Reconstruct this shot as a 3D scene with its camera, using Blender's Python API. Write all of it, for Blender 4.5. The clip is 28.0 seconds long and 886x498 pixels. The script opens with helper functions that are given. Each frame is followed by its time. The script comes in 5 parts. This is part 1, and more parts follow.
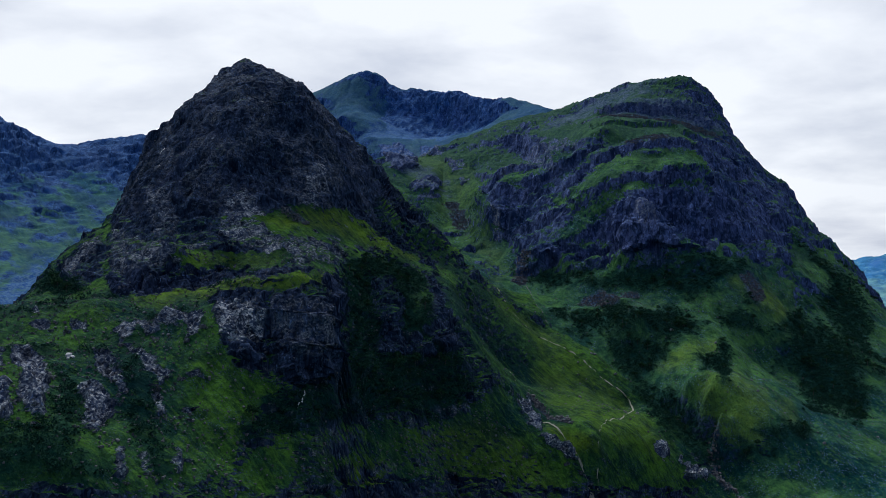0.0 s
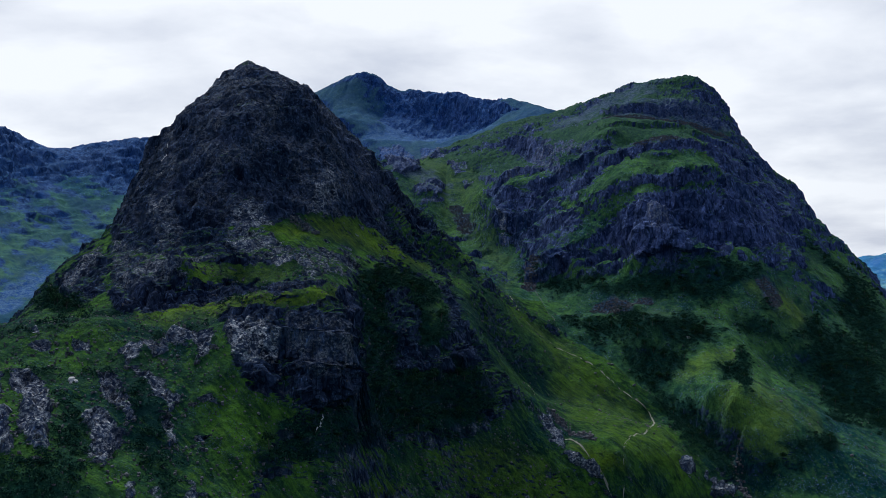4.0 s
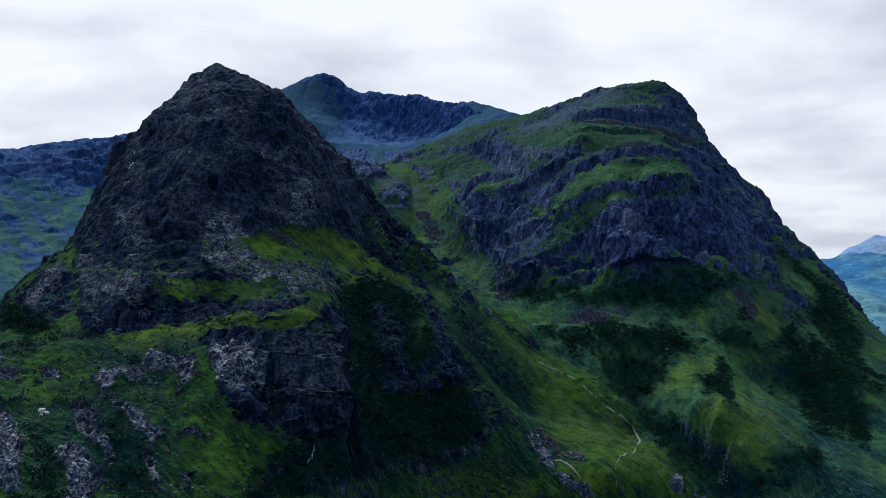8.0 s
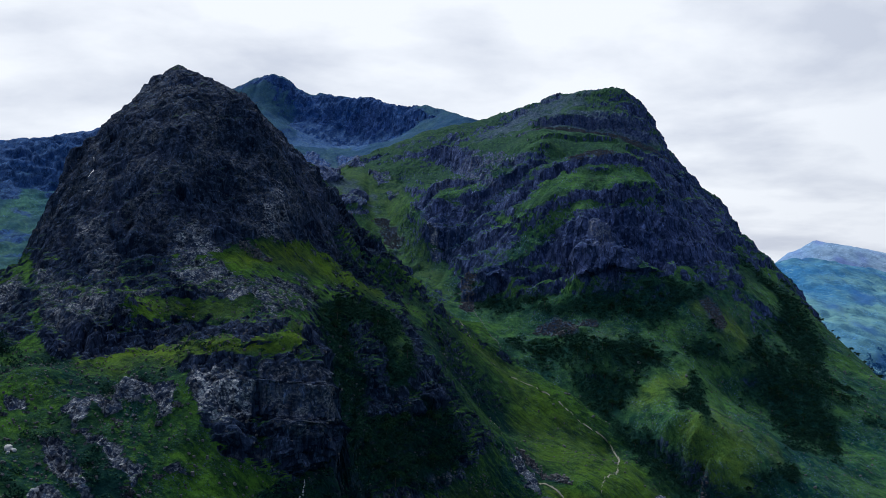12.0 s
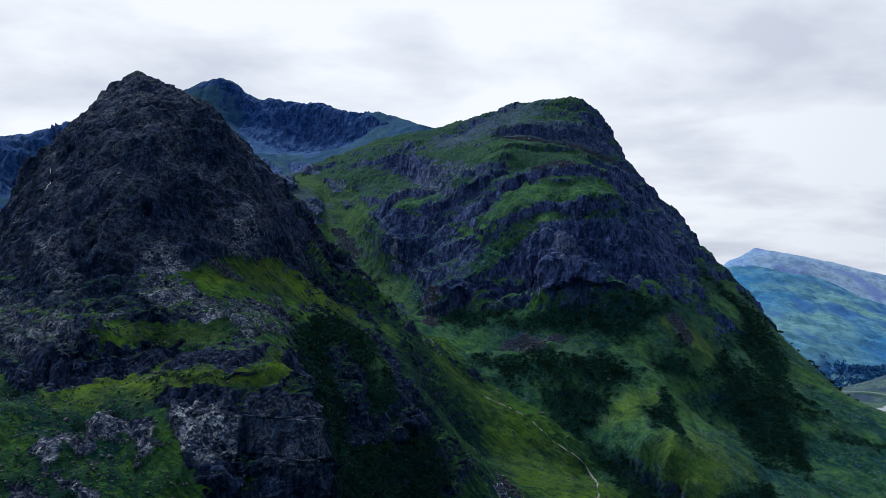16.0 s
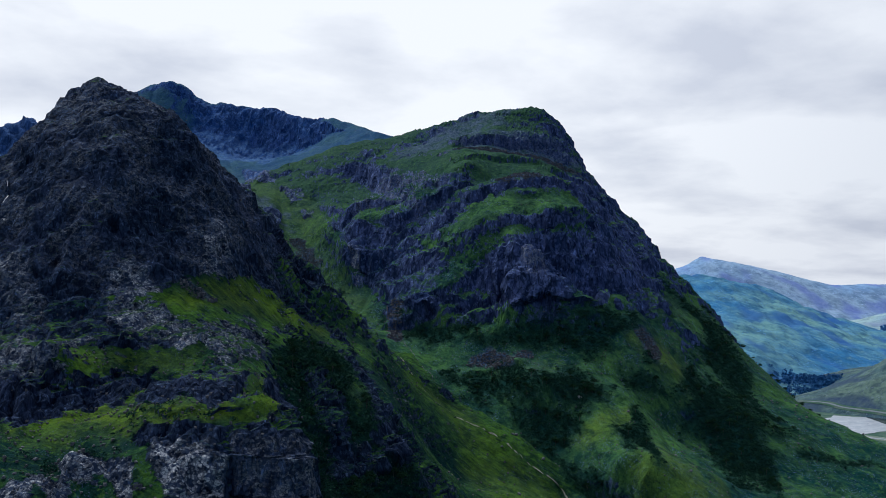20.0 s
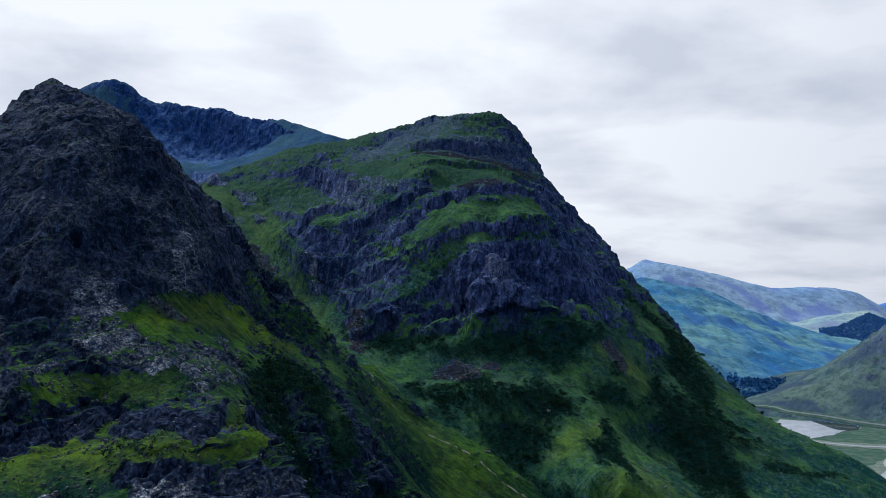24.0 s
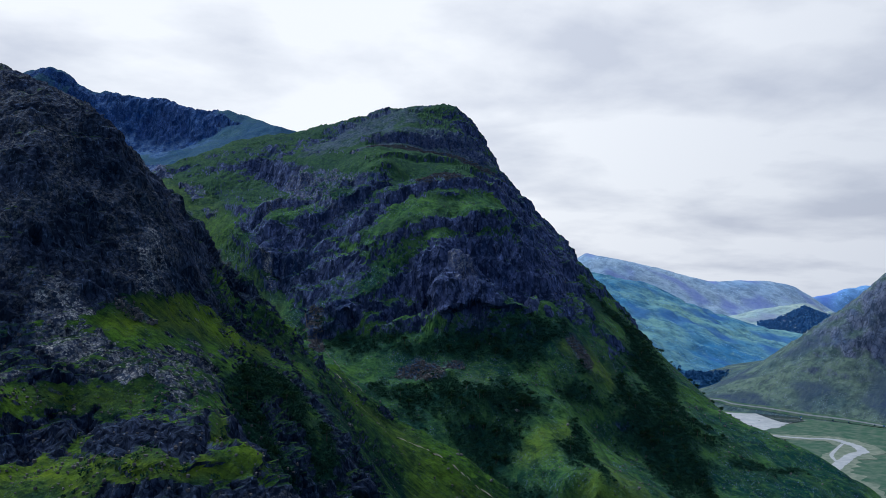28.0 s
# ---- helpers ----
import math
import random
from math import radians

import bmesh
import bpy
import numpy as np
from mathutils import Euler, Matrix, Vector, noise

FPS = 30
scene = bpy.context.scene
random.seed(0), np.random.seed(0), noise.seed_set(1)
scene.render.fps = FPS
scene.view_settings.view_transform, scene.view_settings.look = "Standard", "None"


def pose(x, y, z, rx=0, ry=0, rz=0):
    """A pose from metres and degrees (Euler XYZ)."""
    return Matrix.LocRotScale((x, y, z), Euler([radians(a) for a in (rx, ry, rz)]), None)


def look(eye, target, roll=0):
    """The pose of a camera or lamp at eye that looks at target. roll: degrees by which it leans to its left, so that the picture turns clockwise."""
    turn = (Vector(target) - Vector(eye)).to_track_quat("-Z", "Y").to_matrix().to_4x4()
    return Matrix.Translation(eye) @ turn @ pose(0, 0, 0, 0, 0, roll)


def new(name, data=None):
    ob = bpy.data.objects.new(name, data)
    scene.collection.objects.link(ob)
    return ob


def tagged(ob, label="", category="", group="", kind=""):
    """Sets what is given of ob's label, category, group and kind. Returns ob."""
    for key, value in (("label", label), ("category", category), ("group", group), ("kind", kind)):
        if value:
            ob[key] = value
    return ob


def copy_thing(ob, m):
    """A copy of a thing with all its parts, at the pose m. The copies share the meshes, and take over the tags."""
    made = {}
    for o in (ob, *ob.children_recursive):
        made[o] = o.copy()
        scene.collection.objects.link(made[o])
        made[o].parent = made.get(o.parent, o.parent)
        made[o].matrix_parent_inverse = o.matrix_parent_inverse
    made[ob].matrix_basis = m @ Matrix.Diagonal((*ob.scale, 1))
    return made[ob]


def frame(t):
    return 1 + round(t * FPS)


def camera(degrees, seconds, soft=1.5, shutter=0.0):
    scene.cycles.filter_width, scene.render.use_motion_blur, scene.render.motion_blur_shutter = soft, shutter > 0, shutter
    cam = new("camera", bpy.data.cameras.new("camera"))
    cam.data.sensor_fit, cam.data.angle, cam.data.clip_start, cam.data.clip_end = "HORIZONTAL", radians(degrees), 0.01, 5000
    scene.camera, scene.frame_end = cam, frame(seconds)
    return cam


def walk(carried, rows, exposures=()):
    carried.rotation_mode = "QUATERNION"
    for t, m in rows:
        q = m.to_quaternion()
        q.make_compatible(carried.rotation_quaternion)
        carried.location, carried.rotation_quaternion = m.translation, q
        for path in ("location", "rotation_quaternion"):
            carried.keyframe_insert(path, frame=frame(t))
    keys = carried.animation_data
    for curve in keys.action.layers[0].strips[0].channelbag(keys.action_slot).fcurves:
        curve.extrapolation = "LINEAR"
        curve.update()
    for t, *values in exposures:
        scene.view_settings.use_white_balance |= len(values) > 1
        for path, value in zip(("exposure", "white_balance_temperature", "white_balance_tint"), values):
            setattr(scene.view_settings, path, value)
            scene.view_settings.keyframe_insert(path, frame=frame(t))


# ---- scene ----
cam = camera(47.5, 28.0, soft=0.9)
METRES, EYE, TILT, LEAN, TURN = 240.0, 300.0, 0.0, 0.0, 0.0
ROWS = [
    (0.0, 0.0, 0.0, 0.0, -0.0, -0.24, 0.1),
    (0.5, -0.0065, 0.014, 0.0018, 0.01, -0.23, 0.18),
    (1.0, -0.014, 0.0291, 0.0044, 0.06, -0.23, 0.23),
    (1.5, -0.0209, 0.0431, 0.0073, 0.09, -0.22, 0.27),
    (2.0, -0.0282, 0.0581, 0.0104, 0.07, -0.23, 0.32),
    (2.5, -0.0361, 0.073, 0.0133, 0.05, -0.23, 0.37),
    (3.0, -0.0443, 0.0885, 0.0173, -0.0, -0.24, 0.42),
    (3.5, -0.0529, 0.104, 0.0215, -0.17, -0.24, 0.47),
    (5.5, -0.0934, 0.1648, 0.0387, -1.25, -0.19, 0.54),
    (6.0, -0.1044, 0.1795, 0.0431, -1.62, -0.21, 0.54),
    (6.5, -0.1151, 0.1934, 0.0473, -2.02, -0.2, 0.52),
    (7.0, -0.1254, 0.2066, 0.0509, -2.38, -0.19, 0.5),
    (7.5, -0.1367, 0.2207, 0.0552, -2.78, -0.2, 0.47),
    (8.0, -0.1485, 0.2349, 0.0593, -3.19, -0.21, 0.44),
    (8.5, -0.1604, 0.2494, 0.0635, -3.6, -0.21, 0.42),
    (9.0, -0.1725, 0.2638, 0.0677, -4.03, -0.21, 0.41),
    (9.5, -0.1846, 0.2782, 0.072, -4.45, -0.21, 0.36),
    (10.0, -0.1965, 0.2926, 0.0763, -4.86, -0.2, 0.34),
    (10.5, -0.2084, 0.3072, 0.0805, -5.29, -0.19, 0.29),
    (11.0, -0.2199, 0.3213, 0.0843, -5.69, -0.17, 0.26),
    (11.5, -0.2309, 0.3351, 0.0889, -6.12, -0.17, 0.22),
    (12.0, -0.2433, 0.3508, 0.0929, -6.59, -0.14, 0.17),
    (12.5, -0.2536, 0.3641, 0.0979, -7.0, -0.13, 0.14),
    (14.5, -0.2961, 0.4211, 0.1139, -8.82, 0.02, 0.09),
    (15.0, -0.3063, 0.4354, 0.118, -9.22, 0.05, 0.07),
    (15.5, -0.3171, 0.4501, 0.1224, -9.6, 0.08, 0.03),
    (16.0, -0.327, 0.4643, 0.1273, -10.0, 0.11, -0.03),
    (16.5, -0.3365, 0.4777, 0.1316, -10.4, 0.17, -0.06),
    (17.0, -0.3461, 0.4919, 0.136, -10.82, 0.22, -0.11),
    (17.5, -0.3551, 0.5051, 0.1405, -11.22, 0.26, -0.16),
    (18.0, -0.3638, 0.5181, 0.145, -11.58, 0.31, -0.24),
    (18.5, -0.3715, 0.5298, 0.1497, -11.94, 0.33, -0.3),
    (19.0, -0.3791, 0.5416, 0.1538, -12.32, 0.35, -0.35),
    (19.5, -0.3876, 0.5549, 0.1581, -12.76, 0.38, -0.39),
    (20.0, -0.3963, 0.5685, 0.1625, -13.17, 0.39, -0.41),
    (20.5, -0.4049, 0.5821, 0.167, -13.59, 0.4, -0.44),
    (21.0, -0.4138, 0.5968, 0.1713, -14.02, 0.4, -0.49),
    (21.5, -0.4227, 0.612, 0.1756, -14.45, 0.41, -0.52),
    (23.5, -0.457, 0.6727, 0.1924, -16.16, 0.44, -0.63),
    (24.0, -0.4655, 0.6886, 0.197, -16.6, 0.43, -0.63),
    (24.5, -0.474, 0.705, 0.2013, -17.03, 0.44, -0.6),
    (25.0, -0.4819, 0.7207, 0.2047, -17.49, 0.44, -0.59),
    (25.5, -0.4896, 0.7365, 0.2066, -17.94, 0.38, -0.59),
    (26.0, -0.4972, 0.7522, 0.2074, -18.4, 0.32, -0.58),
    (26.5, -0.505, 0.7683, 0.2076, -18.86, 0.26, -0.6),
    (27.0, -0.5124, 0.7828, 0.2076, -19.28, 0.2, -0.6),
    (27.5, -0.5207, 0.7995, 0.2069, -19.73, 0.14, -0.63),
    (28.0, -0.5289, 0.8158, 0.2064, -20.17, 0.08, -0.65),
]
walk(cam, [(t, pose(0, 0, EYE, TILT, LEAN, TURN) @ pose(METRES * x, METRES * y, METRES * z, 90 + pitch, roll, yaw)) for t, x, y, z, yaw, pitch, roll in ROWS],
     exposures=((0.0, 0.0, 6050, 10.0), (28.0, 0.0, 6050, 10.0)))

# ---- world and sun ----
SUN_ELEV, SUN_AZ = 48.0, -20.0          # behind the mountains, a little to the left of the way ahead
world = bpy.data.worlds.new("overcast")
scene.world = world
world.use_nodes = True
wn, wl = world.node_tree.nodes, world.node_tree.links
wn.clear()


def wnode(kind, **values):
    n = wn.new(kind)
    for k, v in values.items():
        if k in n.inputs.keys():
            n.inputs[k].default_value = v
    return n


def wmath(op, a, b):
    n = wn.new("ShaderNodeMath")
    n.operation = op
    for i, v in enumerate((a, b)):
        if isinstance(v, (int, float)):
            n.inputs[i].default_value = v
        else:
            wl.new(v, n.inputs[i])
    return n.outputs[0]


sky = wn.new("ShaderNodeTexSky")
sky.sky_type, sky.sun_disc = "NISHITA", False
sky.sun_elevation, sky.sun_rotation = radians(SUN_ELEV), radians(SUN_AZ)
coord = wn.new("ShaderNodeTexCoord")
sep = wn.new("ShaderNodeSeparateXYZ")
wl.new(coord.outputs["Generated"], sep.inputs[0])
# a flat cloud layer: the view direction meets a plane overhead
height = wmath("MAXIMUM", wmath("ADD", sep.outputs[2], 0.22), 0.04)
flat = wn.new("ShaderNodeCombineXYZ")
wl.new(wmath("DIVIDE", sep.outputs[0], height), flat.inputs[0])
wl.new(wmath("DIVIDE", sep.outputs[1], height), flat.inputs[1])
clouds = wn.new("ShaderNodeTexNoise")
clouds.inputs["Scale"].default_value, clouds.inputs["Detail"].default_value = 1.5, 7.0
clouds.inputs["Roughness"].default_value, clouds.inputs["Distortion"].default_value = 0.52, 0.12
place = wn.new("ShaderNodeMapping")
place.inputs["Location"].default_value = (3.1, 1.7, 0.0)
wl.new(flat.outputs[0], place.inputs[0])
wl.new(place.outputs[0], clouds.inputs["Vector"])
ramp = wn.new("ShaderNodeValToRGB")
ramp.color_ramp.elements[0].position, ramp.color_ramp.elements[0].color = 0.34, (0.69, 0.71, 0.77, 1)
ramp.color_ramp.elements[1].position, ramp.color_ramp.elements[1].color = 0.555, (1.0, 1.0, 1.0, 1)
wl.new(clouds.outputs["Fac"], ramp.inputs[0])
# the cloud is thinner and brighter round the hidden sun, thicker and greyer away from it
toward = wn.new("ShaderNodeVectorMath")
toward.operation = "DOT_PRODUCT"
wl.new(coord.outputs["Generated"], toward.inputs[0])
toward.inputs[1].default_value = (math.sin(radians(SUN_AZ)) * 0.85, math.cos(radians(SUN_AZ)) * 0.85, 0.53)
thick = wn.new("ShaderNodeValToRGB")
thick.color_ramp.elements[0].position, thick.color_ramp.elements[0].color = 0.30, (0.050, 0.110, 0.255, 1)
thick.color_ramp.elements[1].position, thick.color_ramp.elements[1].color = 0.85, (1.0, 1.0, 1.0, 1)
wl.new(wmath("ADD", wmath("MULTIPLY", toward.outputs["Value"], 0.5), 0.5), thick.inputs[0])
tone = wn.new("ShaderNodeMix")
tone.data_type, tone.blend_type = "RGBA", "MULTIPLY"
tone.inputs[0].default_value = 1.0
wl.new(ramp.outputs[0], tone.inputs[6])
wl.new(thick.outputs[0], tone.inputs[7])
cloud_light = wn.new("ShaderNodeBackground")
wl.new(tone.outputs[2], cloud_light.inputs[0])
cloud_light.inputs[1].default_value = 1.0
blue = wn.new("ShaderNodeBackground")
wl.new(sky.outputs[0], blue.inputs[0])
blue.inputs[1].default_value = 0.06
cover = wn.new("ShaderNodeMixShader")
cover.inputs[0].default_value = 0.93
wl.new(blue.outputs[0], cover.inputs[1])
wl.new(cloud_light.outputs[0], cover.inputs[2])
world_out = wn.new("ShaderNodeOutputWorld")
wl.new(cover.outputs[0], world_out.inputs[0])

sun_data = bpy.data.lights.new("sun", "SUN")
sun_data.energy, sun_data.angle, sun_data.color = 2.4, radians(16), (1.0, 0.98, 0.95)
sun = new("sun", sun_data)
az, el = radians(SUN_AZ), radians(SUN_ELEV)
sun.matrix_world = look((0, 0, 900), Vector((0, 0, 900)) - Vector((math.sin(az) * math.cos(el), math.cos(az) * math.cos(el), math.sin(el))))


# ---- materials ----
class Nodes:
    """A material's node tree with short helpers."""

    def __init__(self, name):
        self.mat = bpy.data.materials.new(name)
        self.mat.use_nodes = True
        self.t = self.mat.node_tree
        self.bsdf = self.t.nodes["Principled BSDF"]
        self.bsdf.inputs["Specular IOR Level"].default_value = 0.02

    def put(self, v, socket):
        if isinstance(v, bpy.types.NodeSocket):
            self.t.links.new(v, socket)
        else:
            socket.default_value = v

    def place(self, scale=(1, 1, 1)):
        g = self.t.nodes.new("ShaderNodeNewGeometry")
        m = self.t.nodes.new("ShaderNodeMapping")
        m.inputs["Scale"].default_value = scale
        self.t.links.new(g.outputs["Position"], m.inputs[0])
        return m.outputs[0]

    def noise(self, size, detail=4.0, rough=0.55, stretch=(1, 1, 1), distortion=0.0):
        n = self.t.nodes.new("ShaderNodeTexNoise")
        n.inputs["Scale"].default_value = 1.0
        n.inputs["Detail"].default_value, n.inputs["Roughness"].default_value = detail, rough
        n.inputs["Distortion"].default_value = distortion
        self.t.links.new(self.place(tuple(s / size for s in stretch)), n.inputs["Vector"])
        return n.outputs["Fac"]

    def cells(self, size, stretch=(1, 1, 1), feature="F1"):
        n = self.t.nodes.new("ShaderNodeTexVoronoi")
        n.feature = feature
        n.inputs["Scale"].default_value = 1.0
        self.t.links.new(self.place(tuple(s / size for s in stretch)), n.inputs["Vector"])
        return n.outputs["Distance"]

    def ramp(self, v, *stops):
        n = self.t.nodes.new("ShaderNodeValToRGB")
        r = n.color_ramp
        while len(r.elements) < len(stops):
            r.elements.new(0.5)
        for e, (p, c) in zip(r.elements, stops):
            e.position = p
            e.color = (c, c, c, 1) if isinstance(c, (int, float)) else (*c, 1)
        self.put(v, n.inputs[0])
        return n.outputs[0]

    def tones(self, size, stretch=(1, 1, 1)):
        """A grey of its own for each block between the joints."""
        n = self.t.nodes.new("ShaderNodeTexVoronoi")
        n.inputs["Scale"].default_value = 1.0
        warp = self.t.nodes.new("ShaderNodeTexNoise")
        warp.inputs["Scale"].default_value, warp.inputs["Detail"].default_value = 1.2, 3.0
        add = self.t.nodes.new("ShaderNodeVectorMath")
        add.operation = "MULTIPLY_ADD"
        place = self.place(tuple(s / size for s in stretch))
        self.t.links.new(place, warp.inputs["Vector"])
        self.t.links.new(warp.outputs["Color"], add.inputs[0])
        add.inputs[1].default_value = (0.35, 0.35, 0.35)
        self.t.links.new(place, add.inputs[2])
        self.t.links.new(add.outputs[0], n.inputs["Vector"])
        s = self.t.nodes.new("ShaderNodeSeparateColor")
        self.t.links.new(n.outputs["Color"], s.inputs[0])
        return s.outputs[0]

    def streaks(self, size, run, way, detail=5.0):
        """Noise drawn out along one direction of the slope."""
        g = self.t.nodes.new("ShaderNodeNewGeometry")
        dot = self.t.nodes.new("ShaderNodeVectorMath")
        dot.operation = "DOT_PRODUCT"
        back = self.t.nodes.new("ShaderNodeVectorMath")
        back.operation = "SCALE"
        add = self.t.nodes.new("ShaderNodeVectorMath")
        n = self.t.nodes.new("ShaderNodeTexNoise")
        d = Vector(way).normalized()
        dot.inputs[1].default_value, back.inputs[0].default_value = d, d
        self.t.links.new(g.outputs["Position"], dot.inputs[0])
        self.t.links.new(self.math("MULTIPLY", dot.outputs["Value"], size / run - 1), back.inputs["Scale"])
        self.t.links.new(g.outputs["Position"], add.inputs[0])
        self.t.links.new(back.outputs[0], add.inputs[1])
        self.t.links.new(add.outputs[0], n.inputs["Vector"])
        n.inputs["Scale"].default_value, n.inputs["Detail"].default_value, n.inputs["Roughness"].default_value = 1 / size, detail, 0.65
        return n.outputs["Fac"]

    def math(self, op, a, b=0.0):
        n = self.t.nodes.new("ShaderNodeMath")
        n.operation = op
        self.put(a, n.inputs[0])
        self.put(b, n.inputs[1])
        return n.outputs[0]

    def mix(self, fac, a, b, blend="MIX"):
        n = self.t.nodes.new("ShaderNodeMix")
        n.data_type, n.blend_type = "RGBA", blend
        self.put(fac, n.inputs[0])
        self.put(a if isinstance(a, bpy.types.NodeSocket) else (*a, 1), n.inputs[6])
        self.put(b if isinstance(b, bpy.types.NodeSocket) else (*b, 1), n.inputs[7])
        return n.outputs[2]

    def up(self):
        """How far the surface faces the sky: 1 level, 0 upright."""
        g = self.t.nodes.new("ShaderNodeNewGeometry")
        s = self.t.nodes.new("ShaderNodeSeparateXYZ")
        self.t.links.new(g.outputs["Normal"], s.inputs[0])
        return s.outputs[2]

    def cover(self, name):
        n = self.t.nodes.new("ShaderNodeAttribute")
        n.attribute_name = name
        return n.outputs["Fac"]

    def random(self):
        return self.t.nodes.new("ShaderNodeObjectInfo").outputs["Random"]

    def finish(self, colour, rough=0.9, bump=None, strength=0.5, distance=1.0):
        self.put(colour if isinstance(colour, bpy.types.NodeSocket) else (*colour, 1), self.bsdf.inputs["Base Color"])
        self.put(rough, self.bsdf.inputs["Roughness"])
        if bump is not None:
            b = self.t.nodes.new("ShaderNodeBump")
            b.inputs["Strength"].default_value, b.inputs["Distance"].default_value = strength, distance
            self.put(bump, b.inputs["Height"])
            self.t.links.new(b.outputs[0], self.bsdf.inputs["Normal"])
        return self.mat


def hillside(name, rock_dark, rock_pale, grass_deep, grass_bright, steep=(0.55, 0.72), grain=1.0, specks=1.0, bracken=None, fall=(0.72, -0.35, -0.60), run=14.0, fuzz=1.0):
    """Rock on steep ground, turf on what faces the sky, with scree, heather and bare streaks by their own cover."""
    n = Nodes(name)
    big = n.noise(55 * grain, 5, 0.6)
    mid = n.noise(10 * grain, 6, 0.68)
    fine = n.noise(2.0 * grain, 5, 0.7)
    drips = n.noise(6 * grain, 5, 0.7, (1, 1, 0.14), 0.4)
    joints = n.noise(1.7 * grain, 4, 0.7, (1, 1, 0.22), 0.6)
    cracks = n.cells(4.5 * grain, (1, 1, 0.4), "DISTANCE_TO_EDGE")
    blocks = n.tones(5.0 * grain, (1, 1, 0.32))
    chips = n.tones(1.25 * grain, (1, 1, 0.7))
    combed = n.streaks(2.2 * grain, run * grain, fall)
    # rock: two tones, dark wet drips, upright joints, pale slivers where it is freshly broken
    rock = n.mix(n.ramp(mid, (0.38, 0.0), (0.64, 1.0)), rock_dark, rock_pale)
    rock = n.mix(n.ramp(big, (0.40, 0.0), (0.62, 0.6)), rock, (rock_pale[0] * 1.0, rock_pale[1] * 0.88, rock_pale[2] * 0.97))
    rock = n.mix(n.ramp(drips, (0.50, 0.0), (0.66, 0.85)), rock, tuple(c * 0.35 for c in rock_dark))
    rock = n.mix(n.ramp(joints, (0.50, 0.0), (0.62, 0.7 * fuzz)), rock, tuple(c * 0.5 for c in rock_dark))
    slivers = n.math("MULTIPLY", n.ramp(joints, (0.36, 1.0), (0.43, 0.0)), n.ramp(mid, (0.46, 0.0), (0.58, specks)))
    rock = n.mix(slivers, rock, tuple(min(1, c * 2.8) for c in rock_pale))
    rock = n.mix(n.ramp(cracks, (0.0, 0.7), (0.07, 0.0)), rock, tuple(c * 0.25 for c in rock_dark))
    rock = n.mix(n.ramp(blocks, (0.0, 0.75), (0.55, 0.0)), rock, tuple(c * 0.45 for c in rock_dark))
    rock = n.mix(n.ramp(chips, (0.80, 0.0), (0.92, 0.42 * fuzz)), rock, tuple(c * 1.6 for c in rock_pale))
    slabs = n.ramp(n.noise(5.0 * grain, 5, 0.65, (1, 1, 0.7), 0.3), (0.42, 0.0), (0.58, 1.0))
    splits = n.math("MULTIPLY", n.ramp(n.cells(1.5 * grain, (1, 1, 1.25), "DISTANCE_TO_EDGE"), (0.03, 0.25), (0.16, 1.0)), n.ramp(n.tones(1.3 * grain, (1, 1, 1.3)), (0.30, 0.05), (0.75, 1.0)))
    broken = n.math("MULTIPLY", n.math("ADD", n.math("MULTIPLY", slabs, 0.75), 0.25), splits)
    rock = n.mix(n.math("MULTIPLY", n.math("MULTIPLY", n.cover("pale"), slabs), 0.55), rock, tuple(c * 1.2 for c in rock_pale))
    rock = n.mix(n.math("MULTIPLY", n.cover("pale"), broken), rock, (0.52, 0.54, 0.55))
    # turf: deep and bright patches by noise, tufts
    turf = n.mix(n.ramp(big, (0.40, 0.0), (0.60, 1.0)), grass_deep, grass_bright)
    turf = n.mix(n.ramp(mid, (0.47, 0.0), (0.62, 0.45 + 0.3 * fuzz)), turf, tuple(c * 0.45 for c in grass_deep))
    turf = n.mix(n.ramp(fine, (0.53, 0.0), (0.66, 0.6 * fuzz)), turf, (grass_bright[0] * 1.2, grass_bright[1] * 1.08, grass_bright[2]))
    turf = n.mix(n.ramp(fine, (0.32, 0.7 * fuzz), (0.42, 0.0)), turf, tuple(c * 0.4 for c in grass_deep))
    turf = n.mix(n.ramp(drips, (0.50, 0.0), (0.63, 0.65)), turf, tuple(c * 0.55 for c in grass_deep))
    turf = n.mix(n.ramp(drips, (0.34, 0.55), (0.44, 0.0)), turf, (grass_bright[0] * 1.25, grass_bright[1] * 1.15, grass_bright[2] * 1.2))
    flecks = n.math("MULTIPLY", n.ramp(n.noise(0.75 * grain, 3, 0.7), (0.37, 1.0), (0.42, 0.0)), n.ramp(n.noise(9 * grain, 3, 0.6), (0.44, 0.0), (0.58, 0.9)))
    turf = n.mix(flecks, turf, tuple(c * 1.5 for c in rock_pale))
    turf = n.mix(n.math("MULTIPLY", n.cover("heather"), n.ramp(mid, (0.35, 1.0), (0.6, 0.55))), turf, bracken or (grass_deep[0] * 0.75, grass_deep[1] * 0.62, grass_deep[2] * 0.9))
    turf = n.mix(n.ramp(combed, (0.50, 0.0), (0.62, 0.5 * fuzz)), turf, tuple(c * 0.5 for c in grass_deep))
    turf = n.mix(n.ramp(combed, (0.34, 0.5 * fuzz), (0.45, 0.0)), turf, (grass_bright[0] * 1.3, grass_bright[1] * 1.15, grass_bright[2]))
    turf = n.mix(n.math("MULTIPLY", n.cover("lush"), n.ramp(n.math("ADD", mid, n.math("MULTIPLY", combed, 0.6)), (0.62, 1.0), (0.95, 0.15))), turf, (grass_bright[0] * 1.9, grass_bright[1] * 1.2, grass_bright[2] * 0.6))
